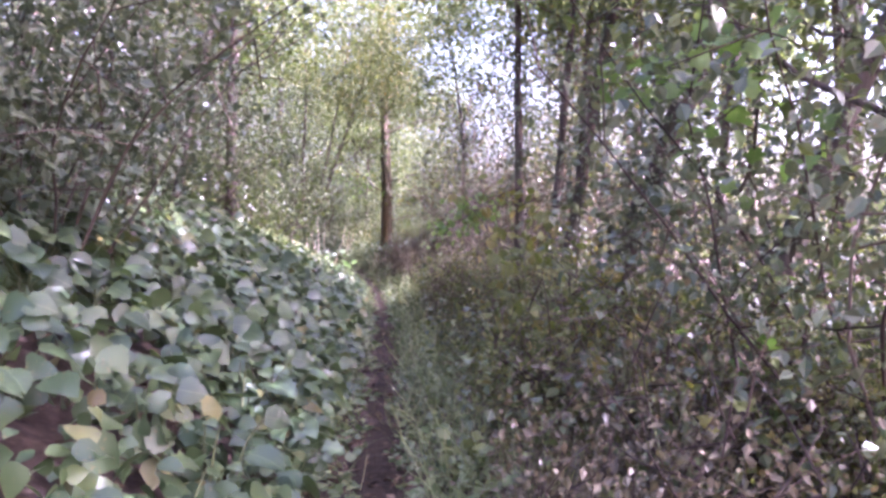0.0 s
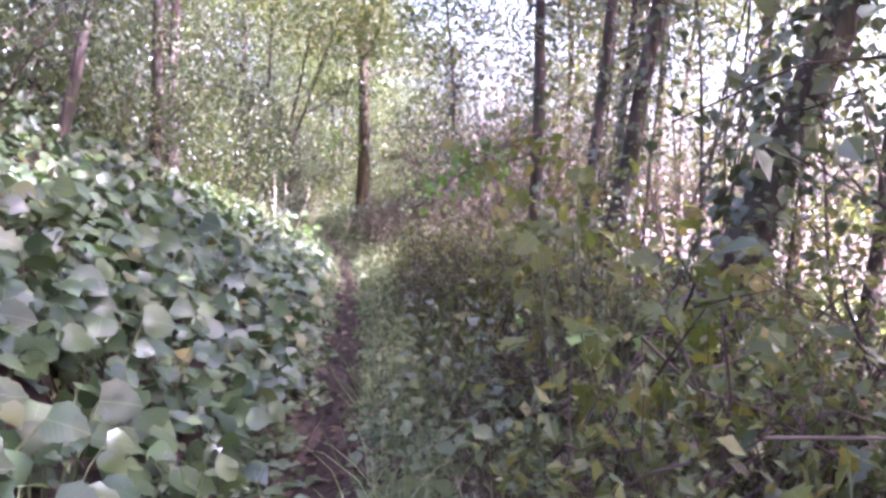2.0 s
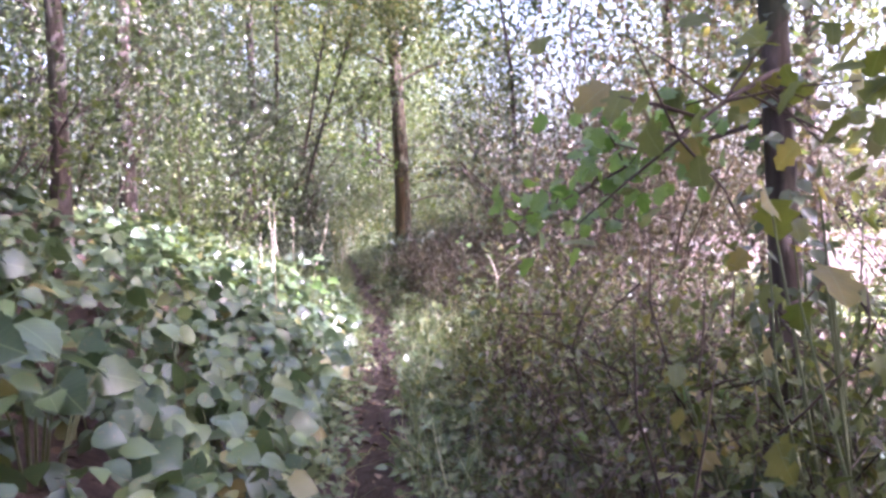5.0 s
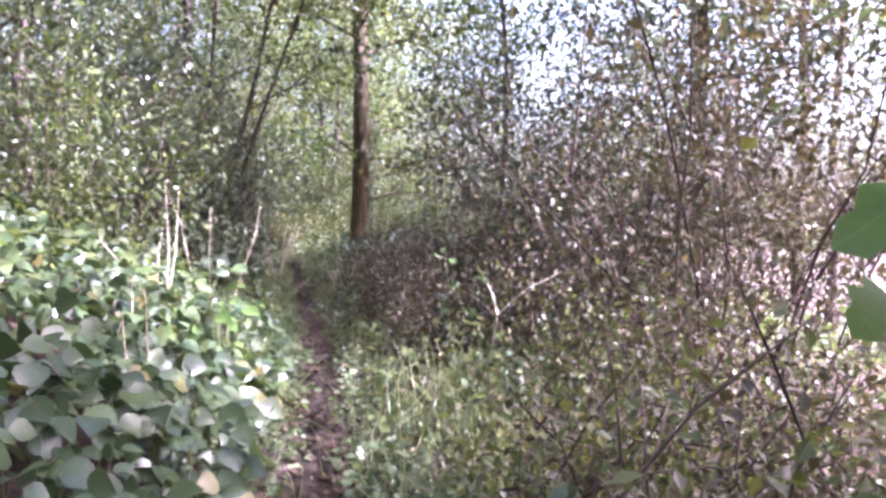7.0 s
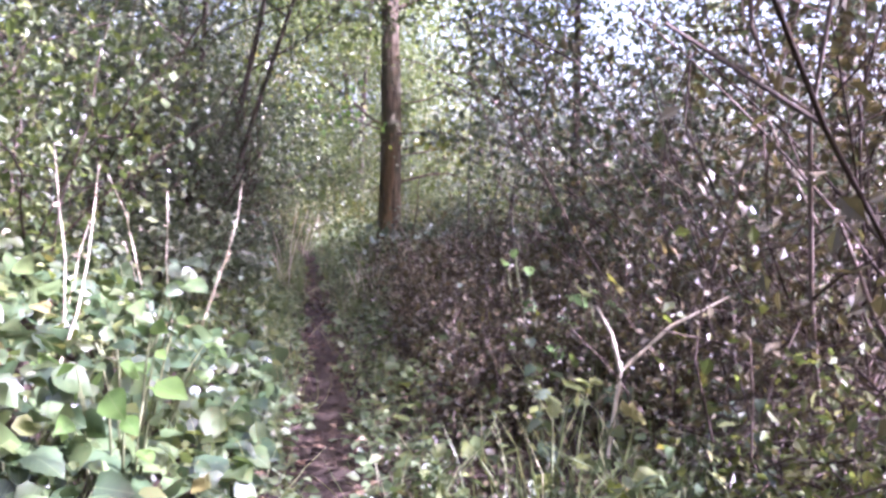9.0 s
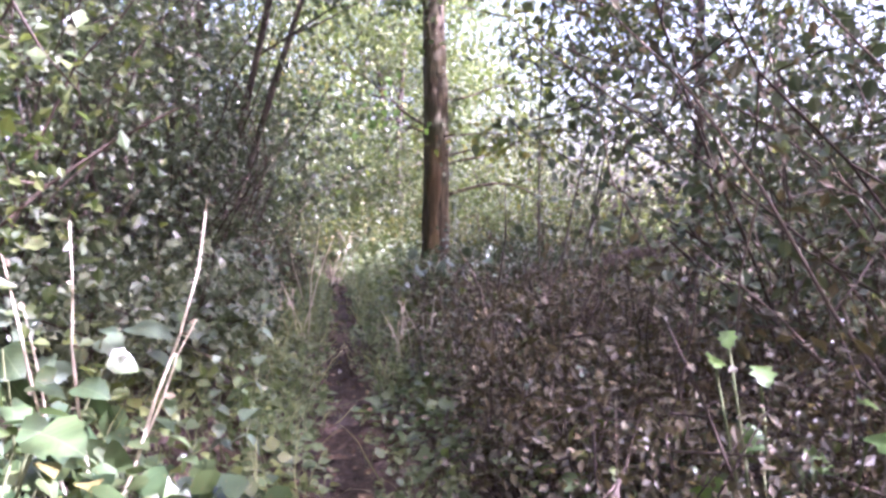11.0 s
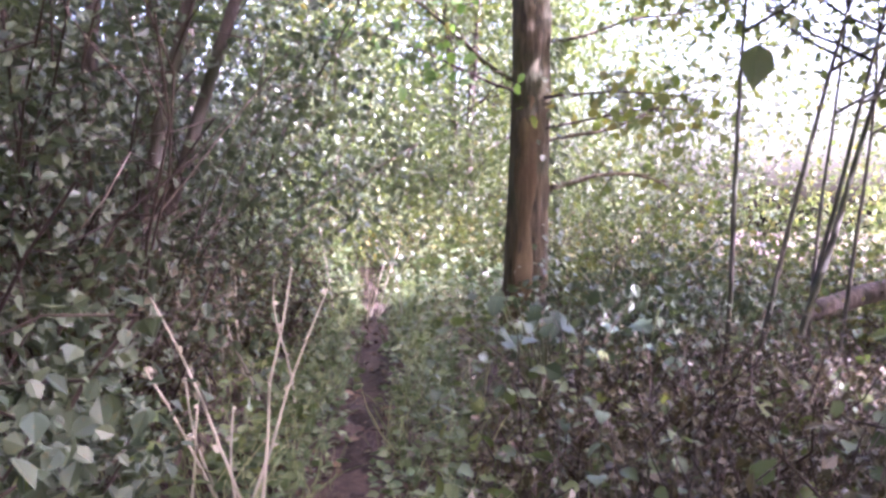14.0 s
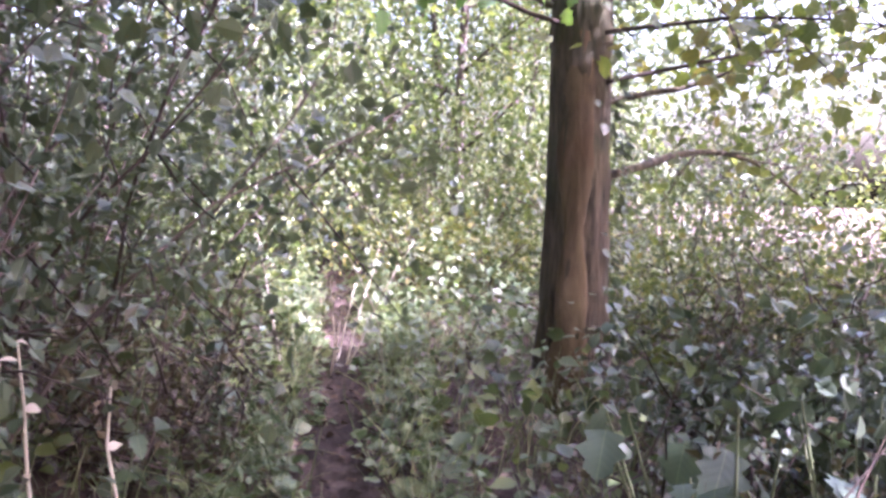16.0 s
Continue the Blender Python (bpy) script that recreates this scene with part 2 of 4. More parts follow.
def leaf_shape(widths, drop=0.15, fold=0.12, notch=0.0):
    """A leaf along y: rim on both sides of a midrib."""
    ys = np.linspace(0, 1, len(widths))
    v, t = [], []
    for w, y in zip(widths, ys):
        z = -drop * y * y
        back = -notch * (1 - y) ** 4
        v += [[0, y, z], [w, y + back * (w > 0.1), z + fold * w - 0.5 * w * w * fold], [-w, y + back * (w > 0.1), z + fold * w - 0.5 * w * w * fold]]
    for i in range(len(widths) - 1):
        a, b = 3 * i, 3 * i + 3
        t += [[a, a + 1, b + 1], [a, b + 1, b], [a, b, b + 2], [a, b + 2, a + 2]]
    return np.array(v), t


HEART = leaf_shape([0.1, 0.36, 0.5, 0.48, 0.36, 0.2, 0.02], 0.28, 0.25, 0.12)
TOOTHED = leaf_shape([0.1, 0.38, 0.44, 0.53, 0.46, 0.46, 0.33, 0.29, 0.14, 0.01], 0.3, 0.22, 0.14)
NETTLE = leaf_shape([0.05, 0.3, 0.27, 0.33, 0.24, 0.24, 0.13, 0.01], 0.25, 0.2, 0.05)
OVAL = leaf_shape([0.02, 0.24, 0.34, 0.3, 0.17, 0.01], 0.2, 0.3)
HEART_LIGHT = leaf_shape([0.1, 0.44, 0.48, 0.28, 0.02], 0.28, 0.25, 0.12)
LOBED = leaf_shape([0.05, 0.42, 0.3, 0.52, 0.28, 0.3, 0.02], 0.22, 0.2, 0.1)
BLADE = (np.array([[-0.005, 0, 0], [0.005, 0, 0], [-0.006, 0.4, 0.03], [0.006, 0.4, 0.03], [-0.004, 0.72, -0.09], [0.004, 0.72, -0.09], [0, 0.93, -0.36]]),
         [[0, 1, 3], [0, 3, 2], [2, 3, 5], [2, 5, 4], [4, 5, 6]])


def leaves(geo, shape, p, way, up, size):
    """Leaves at p, pointing along way, faces turned to up."""
    v, f = shape
    y = unit(way)
    x = unit(np.cross(y, up))
    z = np.cross(x, y)
    s = np.broadcast_to(np.asarray(size, float).reshape(-1, 1, 1), (len(p), 1, 1))
    w = p[:, None] + s * (v[None, :, :1] * x[:, None] + v[None, :, 1:2] * y[:, None] + v[None, :, 2:] * z[:, None])
    k = len(v)
    t = (np.asarray(f)[None] + (np.arange(len(p)) * k)[:, None, None]).reshape(-1, 3)
    geo.add(w.reshape(-1, 3), tris=t)


def scatter(geo, rng, centres, each, spread, size, shape=SMALL, flat=0.6, droop=-0.2):
    """Clumps of leaves round centres."""
    n = len(centres) * each
    p = np.repeat(np.asarray(centres, float), each, axis=0) + rng.standard_normal((n, 3)) * np.array([spread, spread, spread * 0.75])
    way = rng.standard_normal((n, 3)) + [0, 0, droop]
    up = rng.standard_normal((n, 3)) * flat + [0, 0, 1]
    leaves(geo, shape, p, way, up, size * rng.uniform(0.5, 1.35, n))


# ---- the lie of the land ----
PATH_Y = [-8, 0, 4, 9, 13, 15.4, 19, 23, 29, 40]
PATH_X = [0.1, -0.1, -0.33, -0.62, -1.0, -1.2, -1.92, -2.62, -4.1, -8.0]
PATH_Z = [-0.1, 0.0, 0.06, 0.2, 0.3, 0.36, 0.62, 0.84, 1.0, 1.3]


def smooth_interp(y, xs, ys):
    y = np.asarray(y, float)
    return sum(np.interp(y + o, xs, ys) for o in (-1.6, -0.8, 0.0, 0.8, 1.6)) / 5


def path_x(y):
    return smooth_interp(y, PATH_Y, PATH_X)


def ground(x, y):
    x, y = np.asarray(x, float), np.asarray(y, float)
    d = x - path_x(y)
    left, right = np.maximum(-d - 0.18, 0), np.maximum(d - 0.5, 0)
    steep = np.interp(y, [12, 19], [1.0, 0.45])
    z = smooth_interp(y, PATH_Y, PATH_Z)
    z = z + steep * (0.38 * np.minimum(left, 0.9) + 0.6 * np.clip(left - 0.9, 0, 3) + 0.2 * np.clip(left - 3.9, 0, 6) + 0.04 * np.clip(left - 10, 0, 60))
    z = z - (0.05 * np.minimum(right, 3) + 0.2 * np.clip(right - 3, 0, 18) + 0.01 * np.clip(right - 21, 0, 300))
    rough = np.clip(np.abs(d) - 0.15, 0, 1)
    z = z + rough * (0.035 * np.sin(2.1 * x + 1.3 * y) + 0.03 * np.sin(3.7 * y - 1.9 * x + 1) + 0.02 * np.sin(6.1 * x + 2) * np.sin(5.3 * y))
    return z - 0.04 * np.exp(-((d / 0.2) ** 2)) + 0.008 * np.sin(9 * y) * np.exp(-((d / 0.3) ** 2))


def sheet(xs, ys, lift=0.0):
    gx, gy = np.meshgrid(xs, ys, indexing="ij")
    v = np.stack([gx, gy, ground(gx, gy) + lift], -1).reshape(-1, 3)
    i, j = np.meshgrid(np.arange(len(xs) - 1), np.arange(len(ys) - 1), indexing="ij")
    n = len(ys)
    return v, np.stack([i * n + j, (i + 1) * n + j, (i + 1) * n + j + 1, i * n + j + 1], -1).reshape(-1, 4)


s = np.linspace(-1, 1, 131)
xs = np.sinh(s * 6.2) / np.sinh(6.2) * 400 - 0.8
s = np.linspace(-1, 1, 191)
ys = np.sinh(s * 4.6) / np.sinh(4.6) * 400 + 12
v, q = sheet(xs, ys)
tagged(new("ground", Geo().add(v, q).mesh("ground", SOIL)), "dark woodland soil with leaf mould, banked beside the path", "ground", kind="structure")

# the trodden path, a narrow strip
ys = np.arange(-6, 29.4, 0.06)
us = np.linspace(-1, 1, 9)
rng = np.random.default_rng(3)
half = 0.135 + 0.03 * np.sin(1.7 * ys) + 0.02 * np.sin(4.3 * ys + 1) + 0.012 * np.sin(13 * ys)
gx = path_x(ys)[None] + us[:, None] * half[None]
gy = np.broadcast_to(ys, gx.shape)
gz = ground(gx, gy) + 0.012 * (1 - us[:, None] ** 2) + 0.006 * rng.standard_normal(gx.shape) * (1 - us[:, None] ** 4) + 0.004 - 0.02 * us[:, None] ** 8
i, j = np.meshgrid(np.arange(8), np.arange(len(ys) - 1), indexing="ij")
n = len(ys)
q = np.stack([i * n + j, (i + 1) * n + j, (i + 1) * n + j + 1, i * n + j + 1], -1).reshape(-1, 4)
tagged(new("footpath", Geo().add(np.stack([gx, gy, gz], -1), q).mesh("footpath", TROD)), "narrow trodden dark earth footpath", "path", kind="structure")


# ---- trees ----
def grow_tree(seed, h, r, lean=(0, 0), first=0.3, limbs=14, reach=2.2, twigs=5, each=16, size=0.09, spread=0.24, sides=10, wander=0.03, rise=0.35, shape=SMALL, split=False, rings=12):
    """Trunk and limbs, and the crown's leaves, as two gatherings round the tree's foot."""
    rng = np.random.default_rng(seed)
    wood, crown, boughs = Geo(), Geo(), []
    trunk = bend(rng, (0, 0, -0.15), (lean[0], lean[1], 1), h, rings, wander)
    rad = r * np.linspace(1, 0.25, rings) * (1 + 0.35 * np.exp(-np.linspace(0, h, rings) / 0.35))
    tube(wood, trunk, rad, sides, 0.045, rng)
    centres = []
    for k in range(limbs):
        f = first + (1 - first) * (k + rng.uniform(0, 0.9)) / limbs
        i = min(int(f * (rings - 1)), rings - 2)
        start = trunk[i] + (trunk[i + 1] - trunk[i]) * (f * (rings - 1) - i)
        a = k * 2.4 + rng.uniform(-0.5, 0.5)
        length = reach * (1.15 - 0.75 * (f - first) / (1 - first)) * rng.uniform(0.7, 1.2)
        limb = bend(rng, start, (math.cos(a), math.sin(a), rise + 0.5 * f), length, 6, 0.16, 0.02)
        r0 = max(0.3 * rad[i], 0.012)
        trunk_wood = wood
        if split:
            wood = Geo()
            boughs.append(wood)
        tube(wood, limb, r0 * np.linspace(1, 0.25, 6), 6)
        for _ in range(twigs):
            s0 = limb[rng.integers(2, 6)]
            tw = bend(rng, s0, unit(limb[-1] - limb[0]) + 0.8 * rng.standard_normal(3), rng.uniform(0.3, 0.8), 3, 0.2, -0.03)
            tube(wood, tw, np.linspace(0.007, 0.003, 3), 3)
            centres += [tw[1], (tw[1] + tw[2]) / 2, tw[2]]
        centres += [limb[3], limb[4], limb[5]]
        wood = trunk_wood
    scatter(crown, rng, centres, each, spread, size, shape)
    return (wood, crown, boughs) if split else (wood, crown)


def tree(name, x, y, label, grown, bark, leaf, group="", turn=0.0):
    t = thing(name, x, y, float(ground(x, y)), label, "tree", group, turn)
    wood, crown = grown[:2]
    for bough_wood in grown[2] if len(grown) > 2 else ():
        part("limb", bough_wood.mesh("limb", bark), t)
    part("trunk", wood.mesh("trunk", bark), t)
    part("crown", crown.mesh("crown", leaf, False), t)
    return t


# slender stems beside the path, standing close together
for k, (x, y, h, r, lx, ly, leaf, lab) in enumerate((
        (0.92, 9.9, 8.5, 0.065, 0.01, 0.02, LEAF_YELLOW, "slender straight tree with dark bark and yellowish leaves"),
        (1.2, 9.2, 8.0, 0.058, 0.035, 0.0, LEAF_TREE, "slender dark tree in a group beside the path"),
        (1.42, 9.6, 8.0, 0.04, 0.12, 0.05, LEAF_TREE, "thin grey tree leaning away from the path"),
        (1.12, 8.75, 8.5, 0.08, 0.2, 0.02, LEAF_TREE, "dark leaning tree with rough brown bark"),
        (1.03, 6.5, 9.0, 0.115, 0.32, 0.02, LEAF_TREE, "thick dark trunk leaning over the undergrowth"),
        (2.15, 6.9, 7.0, 0.05, 0.14, 0.05, LEAF_TREE, "thin leaning tree in the thicket"),
        (1.55, 5.05, 6.0, 0.105, 0.46, 0.05, LEAF_TREE, "dark trunk slanting out of the thicket"),
        (0.41, 19.8, 7.0, 0.048, 0.03, 0.0, LEAF_TREE, "thin dark tree beside the brush heap"))):
    tree("slender_tree", x, y, lab, grow_tree(20 + k, h, r, (lx, ly), 0.42, 12, 1.5, 5, 18, 0.085, shape=SIX, split=True), BARK, leaf, "slender trees")

def ivy(t, r, lean, n, top, seed):
    rng = np.random.default_rng(seed)
    g = Geo()
    zz = top * rng.uniform(0, 1, n) ** 1.2
    a = rng.uniform(0, 6.28, n)
    rr = r + np.abs(0.06 * rng.standard_normal(n)) + 0.02
    p = np.stack([lean[0] * zz + rr * np.cos(a), lean[1] * zz + rr * np.sin(a), zz], -1)
    out = np.stack([np.cos(a), np.sin(a), 0 * a], -1)
    leaves(g, SIX, p, out + [0, 0, -0.7] + 0.5 * rng.standard_normal((n, 3)), out + [0, 0, 0.7], 0.065 * rng.uniform(0.6, 1.4, n))
    tagged(part("ivy", g.mesh("ivy", LEAF_DARK), t, "ivy leaves clinging to the trunk"), kind="stuff")


slender = [o for o in scene.objects if o.name.split(".")[0] == "slender_tree"]
for k, r, lean, n, top in ((0, 0.06, (0.01, 0.02), 420, 4.0), (1, 0.055, (0.035, 0.0), 420, 4.0), (3, 0.08, (0.2, 0.02), 1300, 4.5), (4, 0.115, (0.32, 0.02), 1700, 4.5), (6, 0.105, (0.46, 0.05), 900, 3.0), (7, 0.048, (0.03, 0.0), 500, 3.5)):
    ivy(slender[k], r, lean, n, top, 100 + k)

# thin bare stems in the thicket
rng = np.random.default_rng(33)
for k in range(20):
    x, y = rng.uniform(1.15, 2.7), rng.uniform(6.2, 10.2)
    g = Geo()
    b = bend(rng, (0, 0, -0.05), (0.16 * rng.standard_normal() + 0.06, 0.08 * rng.standard_normal(), 1), rng.uniform(2.2, 4.5), 9, 0.04)
    tube(g, b, rng.uniform(0.009, 0.02) * np.linspace(1, 0.35, 9), 6, 0.05, rng)
    tagged(part("thin_stem", g.mesh("thin_stem", BARK), m=Matrix.Translation((x, y, float(ground(x, y))))), "thin bare dark stem standing in the thicket", "stem", "thin stems of the thicket")

# the large tree beside the path, its bark stripped in front
D = thing("stripped_tree", -1.68, 24.1, float(ground(-1.68, 24.1)), "sturdy tree with reddish bark, stripped orange on one face", "tree")
wood, crown, boughs = grow_tree(7, 10.5, 0.182, (0.02, 0.0), 0.36, 22, 2.7, 7, 24, 0.085, sides=26, wander=0.005, split=True, rings=70)
for bough_wood in boughs:
    part("limb", bough_wood.mesh("limb", BARK_RED), D)
part("trunk", wood.mesh("trunk", BARK_RED), D)
part("crown", crown.mesh("crown", LEAF_YELLOW, False), D)
rng = np.random.default_rng(5)
patch = Geo()
zs, angs = np.linspace(0.12, 1.95, 20), np.linspace(-1, 1, 11)
gz, ga = np.meshgrid(zs, angs, indexing="ij")
wide = 0.62 + 0.2 * np.sin(4.3 * gz + 1) + 0.1 * np.sin(11 * gz) - 0.5 * (gz > 1.4) * (gz - 1.4)
th = -math.pi / 2 - 0.1 + ga * wide
rad = np.interp(gz, [-0.15, 0.15, 0.5, 0.8, 1.76, 2.7], [0.246, 0.206, 0.186, 0.175, 0.16, 0.147]) + 0.008 - 0.03 * ga ** 6 + 0.002 * rng.standard_normal(gz.shape)
i, j = np.meshgrid(np.arange(19), np.arange(10), indexing="ij")
patch.add(np.stack([0.012 * gz + rad * np.cos(th), rad * np.sin(th), gz], -1), np.stack([i * 11 + j, i * 11 + j + 1, (i + 1) * 11 + j + 1, (i + 1) * 11 + j], -1).reshape(-1, 4))
part("bare_wood", patch.mesh("bare_wood", BARE), D, "smooth orange wood where the bark is gone")

for k, (foot, way, length, r0) in enumerate(((2.05, (-1.0, -0.15, 0.3), 1.8, 0.02), (2.4, (1.0, 0.25, 0.1), 1.6, 0.018), (1.15, (0.75, 0.45, 0.42), 1.9, 0.028), (1.6, (0.9, 0.5, 0.2), 1.6, 0.022))):
    g = Geo()
    limb = bend(rng, (0.02 * foot, 0, foot), way, length, 9, 0.1, 0.02 if k != 2 else -0.08)
    tube(g, limb, r0 * np.linspace(1, 0.3, 9), 8, 0.05, rng)
    for i in (3, 4, 5, 6, 7, 8):
        tw = bend(rng, limb[i], unit(limb[-1] - limb[0]) + 0.9 * rng.standard_normal(3), 0.5, 4, 0.2)
        tube(g, tw, (0.007, 0.006, 0.004, 0.003), 4)
    limb_ob = part("limb", g.mesh("limb", BARK_RED), D)
    g = Geo()
    scatter(g, rng, limb[4:], 22, 0.22, 0.08, SIX)
    tagged(part("leafage", g.mesh("leafage", LEAF_YELLOW, False), limb_ob), kind="stuff")
# ivy and shoots up one side of the trunk
g = Geo()
n = 420
zz = rng.uniform(0.0, 2.6, n)
a = 0.25 + 0.55 * rng.standard_normal(n)
rr = np.interp(zz, [-0.15, 0.8, 1.76, 2.7], [0.246, 0.172, 0.158, 0.145]) + rng.uniform(0.0, 0.09, n)
p = np.stack([0.02 * zz + rr * np.cos(a), rr * np.sin(a), zz], -1)
leaves(g, SIX, p, np.stack([np.cos(a), np.sin(a), -0.6 + 0 * a], -1) + 0.6 * rng.standard_normal((n, 3)), np.stack([np.cos(a), np.sin(a), 0.8 + 0 * a], -1), 0.06 * rng.uniform(0.6, 1.4, n))
part("ivy", g.mesh("ivy", LEAF_DARK), D, "ivy leaves clinging to the bark")

# forked tree and others up the bank
for k, (x, y, h, r, lx, ly, lab) in enumerate((
        (-3.75, 21.2, 8, 0.042, 0.05, 0.0, "thin dark tree of a spreading clump"),
        (-3.62, 21.25, 8, 0.04, 0.22, 0.0, "thin dark tree leaning out of a clump"),
        (-3.65, 21.3, 8, 0.036, 0.34, 0.02, "thin dark tree leaning far out of a clump"),
        (-3.4, 12.9, 8, 0.075, 0.03, 0.0, "dark straight tree on the bank"),
        (-3.5, 10.4, 7, 0.055, 0.22, 0.02, "dark leaning tree on the bank"))):
    tree("bank_tree", x, y, lab, grow_tree(50 + k, h, r, (lx, ly), 0.3, 12, 1.8, 5, 14, 0.08, split=True), BARK, LEAF_TREE, "bank trees")

# thin saplings past the brush heap
for k, (x, y, h, r, lx, ly) in enumerate(((-0.52, 22.0, 4.5, 0.016, 0.0, 0.0), (-0.38, 22.2, 4.5, 0.018, 0.16, 0.0), (-0.3, 22.1, 4.5, 0.022, 0.30, 0.1),
                                          (-0.18, 22.3, 4.2, 0.018, 0.22, 0.0), (0.05, 22.6, 4.0, 0.014, 0.05, 0.0), (0.3, 22.9, 4.2, 0.016, 0.1, 0.1))):
    tree("sapling", x, y, "thin bare-stemmed sapling with a few leaves", grow_tree(80 + k, h, r, (lx, ly), 0.45, 8, 0.9, 3, 9, 0.075, sides=6, split=True), BARK_GREY, LEAF_YELLOW, "saplings past the brush heap")

# the wood around: a few kinds of tree, repeated
kinds = []
for k, (h, r, reach, leaf, bark, size) in enumerate(((9, 0.09, 2.6, LEAF_TREE, BARK, 0.1), (8, 0.07, 2.4, LEAF_YELLOW, BARK_GREY, 0.095), (10, 0.10, 2.8, LEAF_TREE, BARK_GREY, 0.105), (7, 0.06, 2.3, LEAF_DARK, BARK, 0.095))):
    kinds.append((grow_tree(100 + k, h, r, (0.03, 0.02), 0.1, 24, reach, 6, 12, size, 0.28), bark, leaf))
# (2.8, 1.9), (1.8, -4) and (-2.8, -5) stand out of view, added for shade
PLACES = [(7.6, 9.0), (5.2, 33.0), (9.5, 22.5), (-2.0, 32.5),
          (-5.4, 6.5), (-6.3, 11.5), (-6.0, 17.5), (-6.3, 22.0), (-6.2, 27.5), (-3.6, 34), (-8.5, 31), (-9, 15), (-9, 24), (-6, 40), (-12, 36), (5.6, 1.2), (2.8, 1.9), (-4.9, 1.0), (-3.2, 36.5), (-1.6, 38), (-4.8, 38), (-2.2, 33.6), (1.8, -4), (-2.8, -5), (-2.9, 30.8), (-6.4, 31), (-5.3, 14.8), (-5.6, 20.0), (-5.1, 10.6), (-5.4, 24.6), (-6.8, 15.8), (-7.0, 21.0), (-3.3, 32.4), (-8, 9), (-8.4, 19.5), (-4.9, 28.6)]
rng = np.random.default_rng(11)
made = {}
for k, (x, y) in enumerate(PLACES):
    i = k % 4
    if i not in made:
        (wood, crown), bark, leaf = kinds[i]
        made[i] = tree("woodland_tree", x, y, ("leafy tree with dark trunk in the wood", "yellowish leafy tree with grey trunk in the wood", "tall leafy tree with grey trunk", "low dark-leaved tree in the wood")[i], (wood, crown), bark, leaf, "trees of the wood")
    else:
        copy_thing(made[i], Matrix.LocRotScale((x, y, float(ground(x, y))), Euler((0, 0, rng.uniform(0, 6.28))), (rng.uniform(0.85, 1.2),) * 3))


# tall trees added to shade the path, their crowns mostly above the view
tall = None
for k, (x, y) in enumerate(((3.0, -1.5), (3.3, 2.6), (5.6, -0.6), (6.4, 3.0), (5.8, 6.4), (4.4, 8.9), (6.6, 9.4), (5.9, 15.6), (4.2, 17.2), (6.4, 18.2), (4.6, 20.4), (6.2, 22.6), (4.4, 24.6), (-4.0, 15.6), (-3.6, 3.0), (-4.6, 9.0), (3.4, 7.0), (-4.9, 13.0), (-5.0, 18.6), (2.9, 19.2), (-4.9, 24.0), (-3.6, -1.0), (4.6, 4.6))):
    if not tall:
        tall = tree("tall_tree", x, y, "tall tree added to shade the path, its crown mostly out of view", grow_tree(140, 11, 0.1, (0.01, 0.02), 0.42, 24, 4.0, 7, 13, 0.125, 0.25), BARK, LEAF_TREE, "tall trees over the path")
    else:
        copy_thing(tall, Matrix.LocRotScale((x, y, float(ground(x, y))), Euler((0, 0, rng.uniform(0, 6.28))), (rng.uniform(0.85, 1.1),) * 3))

# the wood further off, past counting
g = Geo()
n = 2600
far = np.stack([rng.uniform(-30, 30, n), rng.uniform(-12, 60, n)], -1)
far = far[(np.abs(far[:, 0] + 1) > 9.5) | (far[:, 1] > 34)]
far = far[(far[:, 0] < -3) | (rng.uniform(0, 1, len(far)) < 0.25)]
c = np.column_stack([far, ground(far[:, 0], far[:, 1]) + np.where(far[:, 0] < -3, 9, 4.5) * rng.uniform(0, 1, len(far)) ** 1.3])
scatter(g, rng, c, 44, 0.6, 0.16)
tagged(new("distant_woods", g.mesh("distant_woods", LEAF_TREE, False)), "leafy woods further off behind the trees", "woods", kind="stuff")


# ---- shrubs ----
def grow_shrub(seed, h, w, stems=16, each=14, size=0.06, spread=0.16, bare=0.25, stem=0.009, shape=SIX, lift=-0.03):
    rng = np.random.default_rng(seed)
    wood, crown, centres = Geo(), Geo(), []
    for k in range(stems):
        a = rng.uniform(0, 6.28)
        o = rng.uniform(0, 0.35) * w
        b = bend(rng, (o * math.cos(a), o * math.sin(a), -0.05), (w * math.cos(a) * 0.8, w * math.sin(a) * 0.8, h * rng.uniform(0.6, 1.1)), math.hypot(h, w * 0.5) * rng.uniform(0.6, 1.1), 8, 0.14, lift)
        tube(wood, b, np.linspace(stem, stem * 0.35, 8), 5)
        for i in range(max(1, int(8 * bare)), 8):
            centres.append(b[i])
            for _ in range(1):
                tw = bend(rng, b[i], rng.standard_normal(3) + [0, 0, 0.3], rng.uniform(0.2, 0.5) * max(1, w), 3, 0.2)
                tube(wood, tw, (0.005, 0.004, 0.002), 3)
                centres += [tw[1], tw[2]]
    scatter(crown, rng, centres, each, spread, size, shape)
    return wood, crown


def shrub(name, x, y, label, wood, crown, twig, leaf, group="", turn=0.0, category="shrub", scale=1.0):
    t = thing(name, x, y, float(ground(x, y)), label, category, group, turn, scale)
    part("branchwork", wood.mesh("branchwork", twig), t)
    part("foliage", crown.mesh("foliage", leaf, False), t)
    return t


